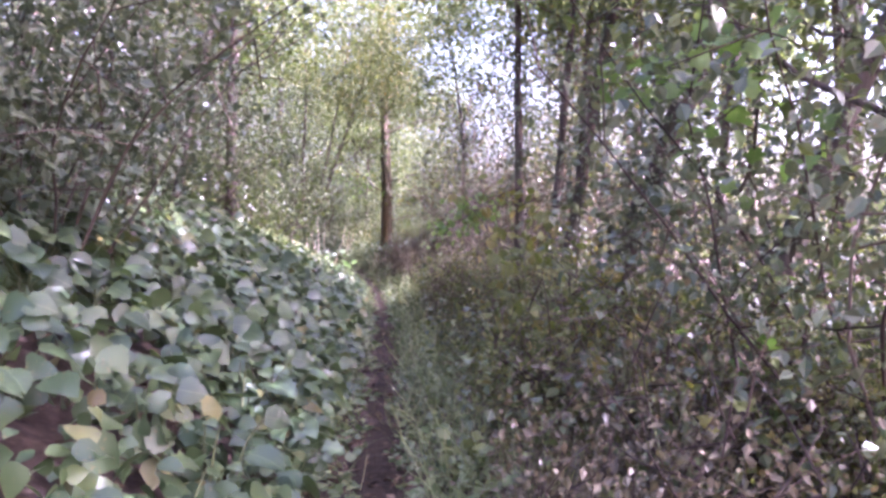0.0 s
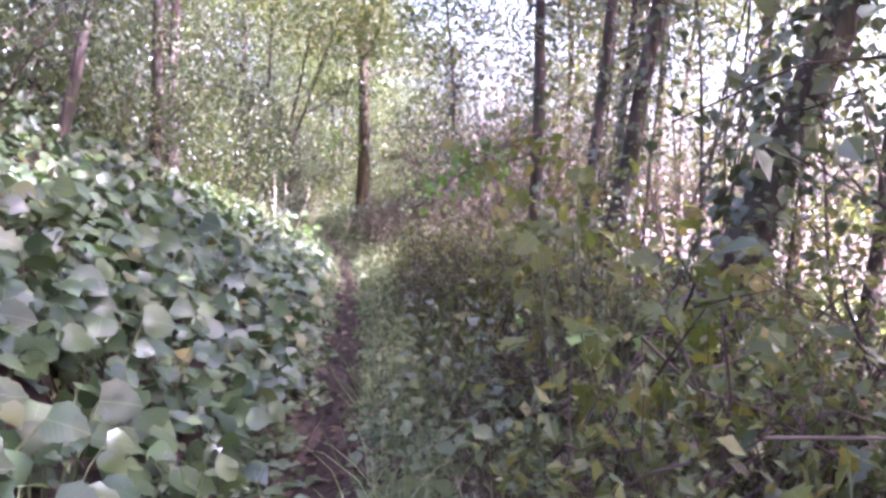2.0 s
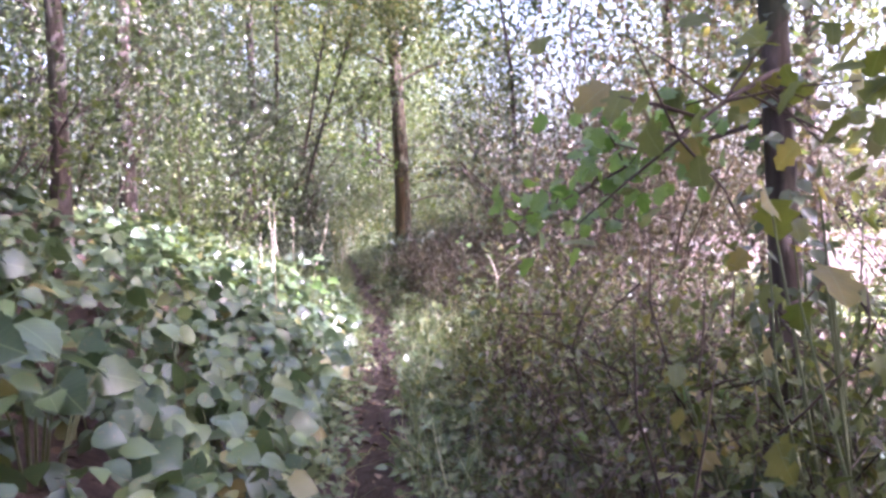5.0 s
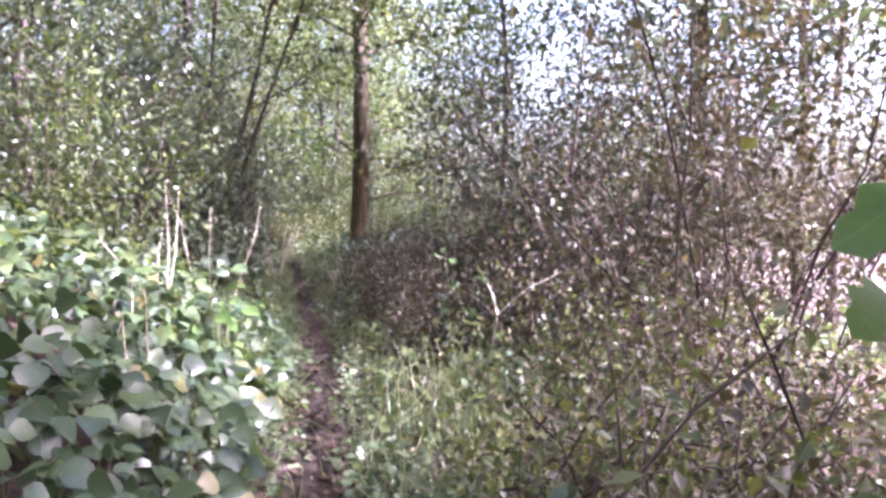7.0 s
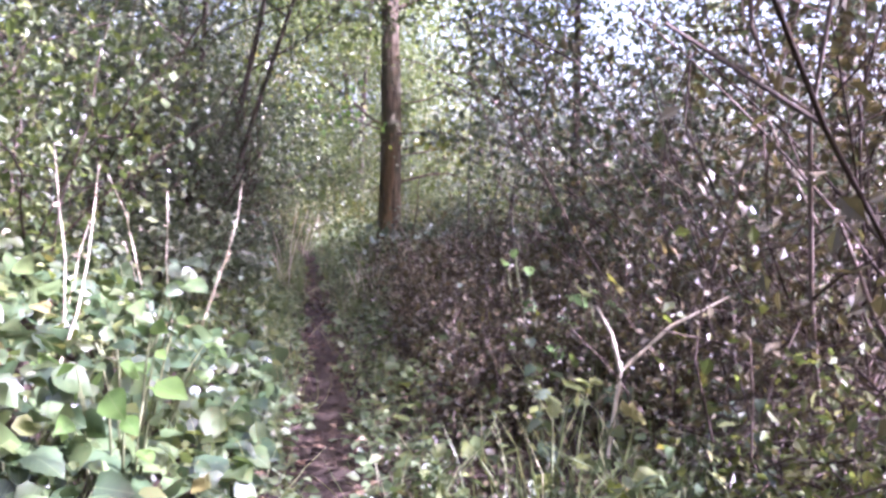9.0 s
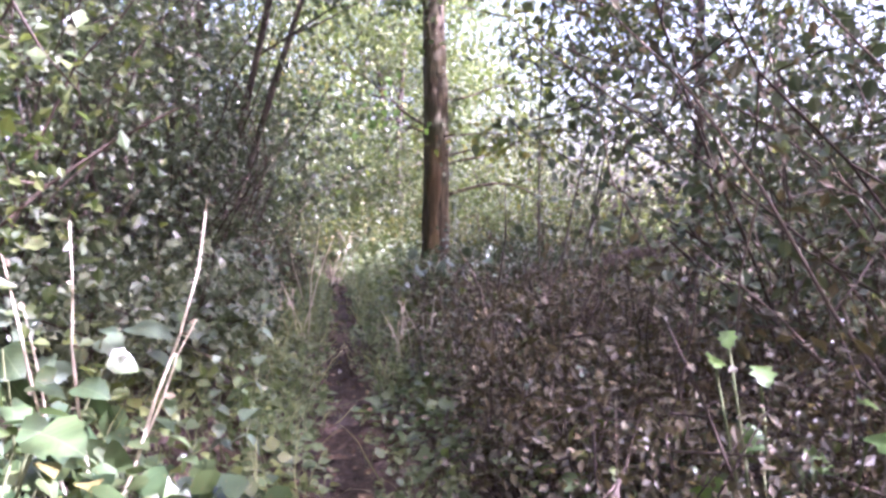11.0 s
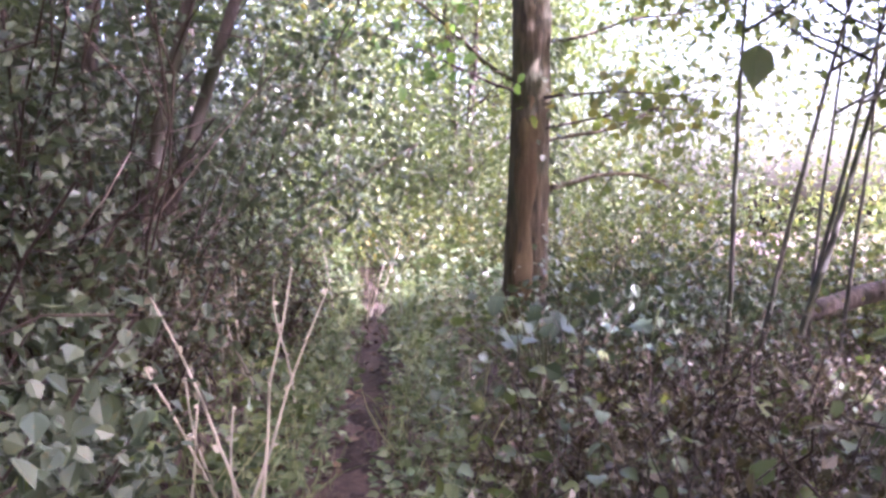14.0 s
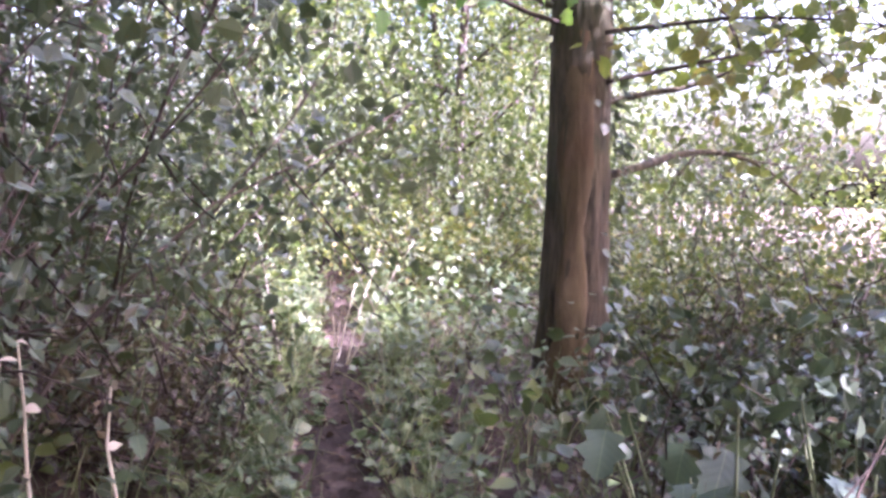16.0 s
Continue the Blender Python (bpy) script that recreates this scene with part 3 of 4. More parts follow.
kinds = [(grow_shrub(200, 2.8, 1.5, 20, 12, 0.058, 0.2), LEAF_DARK, "dark leafy shrub under the trees"), (grow_shrub(201, 2.0, 1.3, 18, 13, 0.066, 0.2, shape=SMALL), LEAF_TREE, "green leafy shrub under the trees"),
         (grow_shrub(202, 3.2, 1.5, 24, 6, 0.055, 0.18, 0.35, shape=SMALL), LEAF_BROWN, "tall twiggy shrub with browning leaves"), (grow_shrub(203, 1.1, 0.9, 16, 12, 0.05, 0.16), LEAF_YELLOW, "low yellowish green shrub"),
         (grow_shrub(204, 0.8, 0.4, 18, 9, 0.036, 0.14, 0.15, 0.004, SMALL), LEAF_BROWN, "low brown-green brush beside the path"), (grow_shrub(205, 0.85, 0.4, 16, 7, 0.045, 0.14, 0.15, 0.004, SMALL), LEAF_YELLOW, "low yellow-green brush beside the path"),
         (grow_shrub(206, 0.85, 0.8, 20, 12, 0.06, 0.15), LEAF_DARK, "low grey-green leafy shrub beside the path")]
rng = np.random.default_rng(12)
PLACES = [(0, -3.4, 6.0), (0, -2.5, 5.0), (0, -3.1, 7.4), (2, -4.0, 8.3), (0, -4.4, 10.8), (1, -3.9, 12.6), (0, -4.4, 15.0), (1, -3.6, 17.0), (0, -4.2, 19.0), (0, -3.95, 20.9), (0, -3.9, 22.0), (0, -4.1, 23.4), (1, -4.4, 25.2), (0, -5.6, 26.5), (1, -3.0, 30.0), (0, -5.2, 30.5), (3, -4.9, 28.3),
          (2, 1.35, 14.4), (2, 1.5, 15.6), (2, 0.95, 16.3), (2, 1.9, 17.4), (0, 0.95, 17.6), (0, 1.45, 18.6), (0, 3.0, 5.4), (1, 2.9, 3.5), (0, 3.0, 19.5), (1, 2.2, 22.5), (3, 0.9, 24.6), (1, 1.6, 26.4), (0, -0.4, 27.6), (3, -2.6, 27.2), (1, -1.6, 29.6),
          (3, 1.6, 7.6), (3, 2.0, 6.0), (3, 2.1, 4.4), (0, 2.1, 3.6), (0, 3.5, 24.4), (2, 4.6, 14.5), (1, -7.2, 13.4), (1, -7.4, 19.8), (0, -3.6, 3.4), (0, -7.5, 25), (2, -6.8, 33.5), (1, -2.4, 36), (0, -9.5, 38)]
for k in range(24):
    y = 2.8 + 0.68 * k
    if not 12.6 < y < 15.3 and (y > 9 or k % 3 == 0):
        PLACES.append((4 + k % 2 * (y < 15), float(path_x(y)) + 0.9 + 0.22 * math.sin(2.3 * k), y))
    PLACES.append((5 - k % 2 if y < 15 else 4, float(path_x(y)) + 1.75 + 0.25 * math.cos(2.9 * k), y + 0.3))
PLACES += [(0, -3.45, 19.9), (0, -3.5, 20.9), (6, -0.7, 22.9), (6, -0.5, 23.4), (6, -3.15, 18.3), (6, -3.1, 19.4), (4, -0.9, 23.5), (5, -0.45, 24.2), (4, 0.2, 24.3), (3, -0.8, 25.3), (4, -0.2, 25.6), (3, 0.6, 25.4), (4, 1.1, 24.4), (5, -1.1, 26.2), (4, -3.3, 22.6), (4, -3.2, 20.6)]
made = {}
for i, x, y in PLACES:
    if i not in made:
        (wood, crown), leaf, lab = kinds[i]
        made[i] = shrub("shrub", x, y, lab, wood, crown, TWIG, leaf, "woodland shrubs")
    else:
        copy_thing(made[i], Matrix.LocRotScale((x, y, float(ground(x, y))), Euler((0, 0, rng.uniform(0, 6.28))), (rng.uniform(0.85, 1.15),) * 3))

# brown brush heap right beside the path
rng = np.random.default_rng(31)
heaps = ((0.35, 20.3, 0.36), (1.0, 20.8, 0.3), (0.05, 19.5, 0.4), (-0.45, 20.1, 0.6), (0.9, 19.3, 0.5), (0.2, 18.4, 0.35), (-0.85, 20.6, 0.75), (-0.2, 21.1, 0.75), (0.4, 21.3, 0.38), (-0.65, 21.9, 0.7), (-1.0, 19.6, 0.4))
for k, (x, y, h) in enumerate(heaps):
    shrub("brush_heap", x, y, "heap of dry brown bramble stems with dead leaves", *grow_shrub(300 + k, h, 1.1, 78, 3, 0.032, 0.1, 0.2, 0.006, lift=-0.14), TWIG, LEAF_BROWN, "brush heaps beside the path", category="brush")

# ---- the leafy bank: broad leaves on stalks ----
def plant_leaves(rng, n, wide, h, size):
    """Places, ways, faces and sizes of a plant's leaves, its slope falling to +x."""
    a = rng.uniform(0, 6.28, n)
    o = wide * np.sqrt(rng.uniform(0, 1, n))
    p = np.stack([o * np.cos(a), o * np.sin(a), h * rng.uniform(0.45, 1.05, n)], -1)
    way = np.stack([np.cos(a) * 0.7 + 0.55, np.sin(a) * 0.7 - 0.3, rng.uniform(-0.5, 0.05, n)], -1)
    up = np.stack([0.4 + 0.7 * rng.standard_normal(n), -0.3 + 0.7 * rng.standard_normal(n), np.ones(n)], -1)
    return p, way, up, size * rng.uniform(0.4, 1.25, n)


one_leaf = {}
for key, shape, mat in (("heart", TOOTHED, LEAF_BANK), ("banklobed", LOBED, LEAF_BANK), ("grey", TOOTHED, LEAF_GREY), ("greylobed", LOBED, LEAF_GREY), ("lobed", LOBED, LEAF_BRIGHT), ("oval", OVAL, LEAF_BRIGHT), ("ochre", LOBED, LEAF_OCHRE), ("weed", NETTLE, LEAF_HERB)):
    g = Geo()
    g.add(shape[0], tris=shape[1])
    one_leaf[key] = g.mesh("leaf", mat)


def leafy_plant(name, x, y, label, seed, n, wide, h, size, key, stalk, group="", category="plant", z=None):
    rng = np.random.default_rng(seed)
    t = thing(name, x, y, float(ground(x, y)) if z is None else z, label, category, group)
    p, way, up, s = plant_leaves(rng, n, wide, h, size)
    for q, w, u, k in zip(p, way, up, s):
        yv = Vector(w).normalized()
        xv = yv.cross(Vector(u)).normalized()
        zv = xv.cross(yv)
        m = Matrix((xv, yv, zv)).transposed().to_4x4()
        m = Matrix.Translation(q) @ m @ Matrix.Scale(k, 4)
        part("leaf", one_leaf[key], t, m=m)
        foot = np.array([q[0] * 0.35, q[1] * 0.35, -0.03])
        g = Geo()
        tube(g, [foot, foot * 0.4 + q * 0.6 + [0, 0, 0.05], q], (0.006, 0.005, 0.003), 4)
        part("stalk", g.mesh("stalk", stalk), t)
    return t


STALK = plain_material("green_stalk", [(0.3, (0.09, 0.12, 0.05)), (0.7, (0.18, 0.19, 0.1))])
rng = np.random.default_rng(41)
bank_lab = "broad heart-shaped green leaves on stalks, covering the bank"
first = []
for k in range(6):
    first.append(leafy_plant("bank_plant", -1.6 - 0.25 * k, 2.2 + 0.8 * k, bank_lab, 400 + k, 11, 0.3, 0.34, 0.145, ("heart", "heart", "banklobed")[k % 3], STALK, "plants of the bank"))
spots = 0
while spots < 170:
    y = rng.uniform(2.2, 14.5)
    d = rng.uniform(0.36, 2.6) if y < 12 else rng.uniform(0.36, 1.2)
    x = float(path_x(y)) - d
    copy_thing(first[spots % 6], Matrix.LocRotScale((x, y, float(ground(x, y)) - (0.16 if d < 0.55 else 0.0)), Euler((0, 0, rng.uniform(-0.7, 0.7))), (rng.uniform(0.7, 1.1) * (0.75 if d < 0.6 else 1.0) * (0.68 if y > 11 else 1.0),) * 3))
    spots += 1

# the bank's further leaves, past counting
g = Geo()
n = 12000
y = rng.uniform(0.5, 17, n)
d = 0.3 + 4.2 * rng.uniform(0, 1, n) ** 1.2
x = path_x(y) - d
h = (0.1 + 0.3 * np.minimum(d, 1)) * rng.uniform(0.1, 1.0, n)
p = np.stack([x, y, ground(x, y) + h], -1)
way = rng.standard_normal((n, 3)) * [0.8, 0.8, 0.25] + [0.5, -0.25, -0.25]
up = rng.standard_normal((n, 3)) * 0.65 + [0.4, -0.3, 1]
leaves(g, HEART_LIGHT, p, way, up, 0.115 * rng.uniform(0.4, 1.3, n))
tagged(new("bank_leaves", g.mesh("bank_leaves", LEAF_BANK_MANY)), "mass of broad green leaves over the bank", "ground cover", kind="stuff")

# plants along the path further on
for k, (x, y, n, wide, h, size, key, lab) in enumerate((
        (-1.75, 14.3, 12, 0.3, 0.5, 0.12, "oval", "sunlit round-leaved plant beside the path"),
        (-2.0, 15.0, 12, 0.35, 0.55, 0.12, "oval", "sunlit round-leaved plant on the bank"),
        (-2.3, 15.8, 12, 0.35, 0.5, 0.12, "heart", "broad-leaved plant on the bank"),
        (-2.6, 16.6, 12, 0.35, 0.5, 0.13, "heart", "broad-leaved plant on the bank"),
        (-2.9, 17.6, 12, 0.4, 0.5, 0.14, "grey", "grey-green broad-leaved plant beside the path"),
        (-2.75, 18.6, 12, 0.35, 0.45, 0.13, "grey", "grey-green broad-leaved plant beside the path"),
        (-1.4, 21.75, 18, 0.32, 0.66, 0.125, "greylobed", "tall grey-green large-leaved plant beside the path"),
        (-1.05, 21.9, 18, 0.38, 0.7, 0.13, "greylobed", "tall grey-green large-leaved plant beside the path"),
        (-1.2, 19.4, 8, 0.25, 0.3, 0.13, "grey", "grey-green large-leaved plant beside the path"))):
    leafy_plant("leafy_plant", x, y, lab, 500 + k, n, wide, h, size, key, STALK, "plants beside the path")

# leafy twigs of the stripped tree, hanging over the path's edge
bough_later = ((-1.55, 23.95, 2.75, (1.0, -0.75, 0.0), "leafy bough hanging from the stripped tree", 67, 70, 0.085, "ochre"),
               (-1.6, 24.0, 2.5, (1.5, 0.2, 0.35), "leafy bough spreading from the stripped tree", 68, 80, 0.085, "ochre"),
               (-1.75, 24.0, 2.8, (-1.1, -0.5, 0.25), "leafy bough spreading from the stripped tree", 69, 60, 0.085, "lobed"))

# young broad-leaved shoots along the other side of the path
rng = np.random.default_rng(45)
for k in range(20):
    y = 3.2 + 0.52 * k + (4.2 if k > 13 else 0)
    d = rng.uniform(0.75, 1.7)
    leafy_plant("leafy_shoot", float(path_x(y)) + d, y, "young shoot with large lobed leaves in the brush", 700 + k, 11, 0.34, rng.uniform(0.5, 0.95), 0.115, ("ochre", "lobed", "ochre", "greylobed")[k % 4], STALK, "young shoots beside the path")

for k in range(9):
    y = 6.3 + 0.42 * k
    leafy_plant("leafy_shoot", float(path_x(y)) + rng.uniform(1.05, 1.9), y, "tall young shoot with large yellow-green leaves", 740 + k, 14, 0.38, rng.uniform(0.95, 1.3), 0.12, "ochre", STALK, "young shoots beside the path")

# low bough of bright leaves reaching to the path, from the slender trees
def bough(x, y, z, tip, label, seed, n, size, key, reach=0.5):
    rng = np.random.default_rng(seed)
    t = thing("leafy_branch", x, y, z, label, "branch", "leafy branches")
    b = bend(rng, (0, 0, 0), tip, float(np.linalg.norm(tip)), 7, 0.06, -0.03)
    g = Geo()
    tube(g, b, np.linspace(0.014, 0.004, 7), 6)
    ends = []
    for i in range(2, 7):
        for _ in range(3):
            tw = bend(rng, b[i], rng.standard_normal(3) * [1, 1, 0.6], rng.uniform(0.4, 1.0) * reach, 3, 0.15, -0.05)
            h = Geo()
            tube(h, tw, (0.005, 0.004, 0.002), 4)
            part("twig", h.mesh("twig", TWIG), t)
            ends += [tw[1], tw[2]]
    part("bough", g.mesh("bough", TWIG), t)
    for k in range(n):
        q = ends[rng.integers(len(ends))] + 0.08 * rng.standard_normal(3)
        yv = Vector(rng.standard_normal(3) + np.array([-0.5, -0.4, -0.5])).normalized()
        xv = yv.cross(Vector(rng.standard_normal(3) * 0.5 + np.array([-0.2, -0.5, 0.8]))).normalized()
        m = Matrix((xv, yv, xv.cross(yv))).transposed().to_4x4()
        part("leaf", one_leaf[key], t, m=Matrix.Translation(q) @ m @ Matrix.Scale(size * rng.uniform(0.7, 1.2), 4))


bough(0.95, 10.0, 1.8, (-0.9, 0.12, -0.3), "low bough of large bright green leaves", 61, 120, 0.08, "lobed", 0.3)
bough(1.3, 9.2, 1.5, (-0.78, -1.6, -0.5), "low bough of large yellow-green leaves", 62, 60, 0.13, "ochre")
bough(1.3, 6.4, 1.05, (-0.7, -1.0, -0.22), "low bough of yellow-green leaves over the brush", 63, 50, 0.12, "ochre")
bough(0.92, 9.9, 1.95, (-0.55, -0.8, -0.2), "leafy shoot of yellow-green leaves on a slender tree", 64, 45, 0.11, "ochre")
bough(1.85, 5.1, 1.55, (-0.4, -2.0, 0.5), "overhanging bough of green leaves from a slanting trunk", 65, 60, 0.11, "lobed")
bough(1.75, 6.4, 2.4, (-0.45, -1.0, 0.1), "overhanging bough of green leaves", 66, 60, 0.12, "lobed")
for values in bough_later:
    bough(*values)

# ---- fallen log and pale branches ----
rng = np.random.default_rng(71)
g = Geo()
b = bend(rng, (0, 0, 0), (2.5, 1.3, 0.62), 3.0, 12, 0.05)
tube(g, b[::-1], np.linspace(0.095, 0.075, 12) * (1 + 0.08 * rng.standard_normal(12)), 12, 0.06, rng)
log = thing("fallen_log", 0.0, 23.2, 1.14, "dark fallen log with some moss lying across the brush", "log")
part("log_body", g.mesh("log_body", BARK), log)
g = Geo()
tube(g, bend(rng, b[4], (0.2, -0.5, 0.6), 0.4, 5, 0.1), np.linspace(0.03, 0.015, 5), 6)
part("branch_stub", g.mesh("branch_stub", BARK), log)

g = Geo()
tube(g, bend(rng, (0, 0, 0), (1.0, 0.15, 0.06), 1.5, 7, 0.06), np.linspace(0.03, 0.018, 7), 7)
tagged(part('dark_branch', g.mesh('dark_branch', BARK), m=Matrix.Translation((0.95, 5.5, float(ground(0.95, 5.5)) + 0.45))), 'dark fallen branch caught in the brush', 'branch')

for k, pts in enumerate((((-0.08, 15.0, 0.3), (-0.01, 15.0, 0.9), (0.2, 15.05, 1.08), (0.45, 15.1, 1.2)), ((-0.05, 14.9, 0.38), (0.2, 15.0, 0.5), (0.6, 15.2, 0.62)), ((-0.01, 15.0, 0.9), (-0.05, 15.0, 1.05), (-0.1, 15.05, 1.15)))):
    g = Geo()
    c = np.array(pts)
    tube(g, c - c[0], np.linspace(0.011, 0.005, len(c)), 6)
    tagged(part("dead_branch", g.mesh("dead_branch", PALE), m=Matrix.Translation(c[0])), "pale dead branch caught in the undergrowth", "branch", "dead branches")


def stalks(x, y, label, seed, n, h, wide):
    rng = np.random.default_rng(seed)
    t = thing("dead_stalks", x, y, float(ground(x, y)), label, "dead plant", "dead stalks")
    for _ in range(n):
        g = Geo()
        o = rng.standard_normal(2) * wide * 0.3
        b = bend(rng, (o[0], o[1], -0.03), (0.35 * rng.standard_normal(), 0.35 * rng.standard_normal(), 1), h * rng.uniform(0.6, 1.15), 6, 0.09)
        tube(g, b, np.linspace(0.0075, 0.003, 6), 5)
        q = b[[2, 3, 4, 5]]
        leaves(g, OVAL, q, rng.standard_normal((4, 3)), rng.standard_normal((4, 3)) + [0, 0, 0.5], 0.03 * rng.uniform(0.6, 1.4, 4))
        part("stalk", g.mesh("stalk", PALE), t)


for k, (x, y, n, h, w) in enumerate(((-2.42, 16.7, 5, 1.2, 0.3), (-1.55, 19.5, 10, 0.5, 0.5), (-2.45, 20.1, 7, 0.85, 0.4), (-3.0, 21.5, 8, 0.9, 0.6), (-2.35, 15.2, 4, 1.2, 0.4), (-2.1, 13.6, 5, 0.6, 0.5), (-3.2, 24.6, 7, 0.8, 0.8))):
    stalks(x, y, "pale dry flower stalks standing in the undergrowth", 600 + k, n, h, w)


# ---- grass, low leaves and litter ----
def grass(name, label, seed, n, spotter, h, mat=GRASS):
    rng = np.random.default_rng(seed)
    x, y = spotter(rng, n)
    p = np.stack([x, y, ground(x, y) - 0.01], -1)
    way = rng.standard_normal((n, 3)) * [0.45, 0.45, 0.1] + [0, 0, 1]
    up = rng.standard_normal((n, 3)) * [1, 1, 0.1]
    g = Geo()
    leaves(g, BLADE, p, way, up, h * rng.uniform(0.4, 1.2, n))
    tagged(new(name, g.mesh(name, mat)), label, "grass", kind="stuff")


def along(y0, y1, d0, d1):
    def spot(rng, n):
        y = rng.uniform(y0, y1, n)
        clump = np.sin(7 * y) + np.sin(3.1 * y + 1)
        return path_x(y) + d0 + (d1 - d0) * rng.uniform(0, 1, n) ** 1.3 + 0.05 * clump, y
    return spot


def tuft(cx, cy, w, l):
    return lambda rng, n: (cx + w * rng.standard_normal(n), cy + l * rng.standard_normal(n))


grass("tall_grass", "clump of tall pale green grass beside the path", 81, 900, tuft(-0.1, 13.9, 0.32, 0.7), 0.58)
grass("grass_verge", "long grass along the path's edge", 82, 2600, along(18.5, 27, 0.2, 1.4), 0.36)
grass("grass_verge", "long grass along the path's edge", 83, 2800, along(17.5, 27, -0.2, -1.7), 0.38)
grass("grass_verge", "thin grass in the undergrowth beside the path", 84, 900, along(3, 17, 0.2, 1.5), 0.35)
grass("grass_verge", "thin grass among the leaves of the bank", 85, 700, along(10, 18, -0.2, -1.2), 0.35)

g = Geo()
rng = np.random.default_rng(91)
n = 36000
y = rng.uniform(0.5, 28, n)
d = 0.22 + 3.2 * rng.uniform(0, 1, n)
x = path_x(y) + d
p = np.stack([x, y, ground(x, y) + (0.06 + 0.3 * np.clip(d - 0.2, 0, 1)) * rng.uniform(0, 1, n) ** 1.2], -1)
leaves(g, SIX, p, rng.standard_normal((n, 3)) * [1, 1, 0.4], rng.standard_normal((n, 3)) * 0.5 + [-0.2, -0.2, 1], 0.038 * rng.uniform(0.4, 1.4, n))
tagged(new("undergrowth", g.mesh("undergrowth", LEAF_BROWN)), "low brownish leafy undergrowth beside the path", "undergrowth", kind="stuff")

g = Geo()
n = 6000
y = rng.uniform(3, 24, n)
d = 0.3 + 2.4 * rng.uniform(0, 1, n)
x = path_x(y) + d
p = np.stack([x, y, ground(x, y) + 0.1 + 0.36 * np.clip(d, 0, 1) * rng.uniform(0, 1, n)], -1)
leaves(g, SIX, p, rng.standard_normal((n, 3)) * [1, 1, 0.4], rng.standard_normal((n, 3)) * 0.5 + [-0.2, -0.3, 1], 0.075 * rng.uniform(0.4, 1.4, n))
tagged(new("undergrowth", g.mesh("undergrowth", LEAF_TREE)), "green herbs growing up through the brush", "undergrowth", kind="stuff")

g = Geo()
n = 9000
y = rng.uniform(14, 29, n)
d = 0.24 + 2.6 * rng.uniform(0, 1, n)
x = path_x(y) - d
p = np.stack([x, y, ground(x, y) + (0.08 + 0.4 * np.clip(d - 0.2, 0, 1)) * rng.uniform(0, 1, n) ** 1.2], -1)
leaves(g, SIX, p, rng.standard_normal((n, 3)) * [1, 1, 0.4], rng.standard_normal((n, 3)) * 0.5 + [0.2, -0.2, 1], 0.08 * rng.uniform(0.5, 1.3, n))
tagged(new("undergrowth", g.mesh("undergrowth", LEAF_TREE)), "low green herbs covering the ground", "undergrowth", kind="stuff")

g = Geo()
n = 16000
y = rng.uniform(24.5, 33, n)
d = rng.uniform(-3.6, 3.2, n)
keep = (np.abs(d) > 0.25 + 0.1 * rng.standard_normal(n)) | (y > 28.7)
y, d = y[keep], d[keep]
x = path_x(y) + d
top = np.interp(y, [24.5, 28, 31], [0.45, 1.0, 1.5]) * (0.75 + 0.25 * np.sin(3.1 * x + 1.7 * y) * np.sin(2.3 * y)) * np.clip(np.abs(d) + 0.25 + 0.4 * (y > 28.7), 0.3, 1)
p = np.stack([x, y, ground(x, y) + top * rng.uniform(0, 1, len(y)) ** 0.8], -1)
leaves(g, SIX, p, rng.standard_normal((len(y), 3)) * [1, 1, 0.6], rng.standard_normal((len(y), 3)) * 0.5 + [0.3, -0.3, 1], 0.075 * rng.uniform(0.5, 1.3, len(y)))
tagged(new("tall_weeds", g.mesh("tall_weeds", LEAF_WEED)), "tall pale green weeds where the path bends away", "weeds", kind="stuff")

g = Geo()
n = 38000
y = rng.uniform(-6, 46, n)
d = rng.uniform(3.0, 24, n) ** 1.0 * np.where(rng.uniform(0, 1, n) < 0.72, 1, -1)
x = path_x(y) + d
p = np.stack([x, y, ground(x, y) + 1.05 * rng.uniform(0, 1, n) * (0.6 + 0.4 * np.sin(1.3 * x) * np.sin(1.1 * y))], -1)
leaves(g, SMALL, p, rng.standard_normal((n, 3)) * [1, 1, 0.5], rng.standard_normal((n, 3)) * 0.6 + [0, 0, 1], 0.19 * rng.uniform(0.5, 1.4, n))
tagged(new("woodland_floor_plants", g.mesh("woodland_floor_plants", LEAF_TREE, False)), "low green plants covering the woodland floor", "undergrowth", kind="stuff")

g = Geo()
n = 15000
y = rng.uniform(1, 30, n)
x = path_x(y) + rng.standard_normal(n) * rng.uniform(0.1, 2.0, n)
p = np.stack([x, y, ground(x, y) + 0.012 + 0.02 * rng.uniform(0, 1, n)], -1)
keep = np.abs(x - path_x(y)) > 0.22 * rng.uniform(0, 1, n) ** 3
p = p[keep]
n = len(p)
leaves(g, SIX, p, rng.standard_normal((n, 3)) * [1, 1, 0.15], rng.standard_normal((n, 3)) * 0.25 + [0, 0, 1], 0.045 * rng.uniform(0.4, 1.4, n))
tagged(new("leaf_litter", g.mesh("leaf_litter", LITTER)), "brown fallen leaves strewn on the ground", "leaf litter", kind="stuff")


# ---- masses of leaves behind and between the trees ----
def clear_of_path(p, wide=0.95, tall_as=2.6, last=21.5):
    low = p[:, 2] < ground(p[:, 0], p[:, 1]) + tall_as
    return p[~((np.abs(p[:, 0] - path_x(p[:, 1])) < wide) & low & (p[:, 1] < last))]


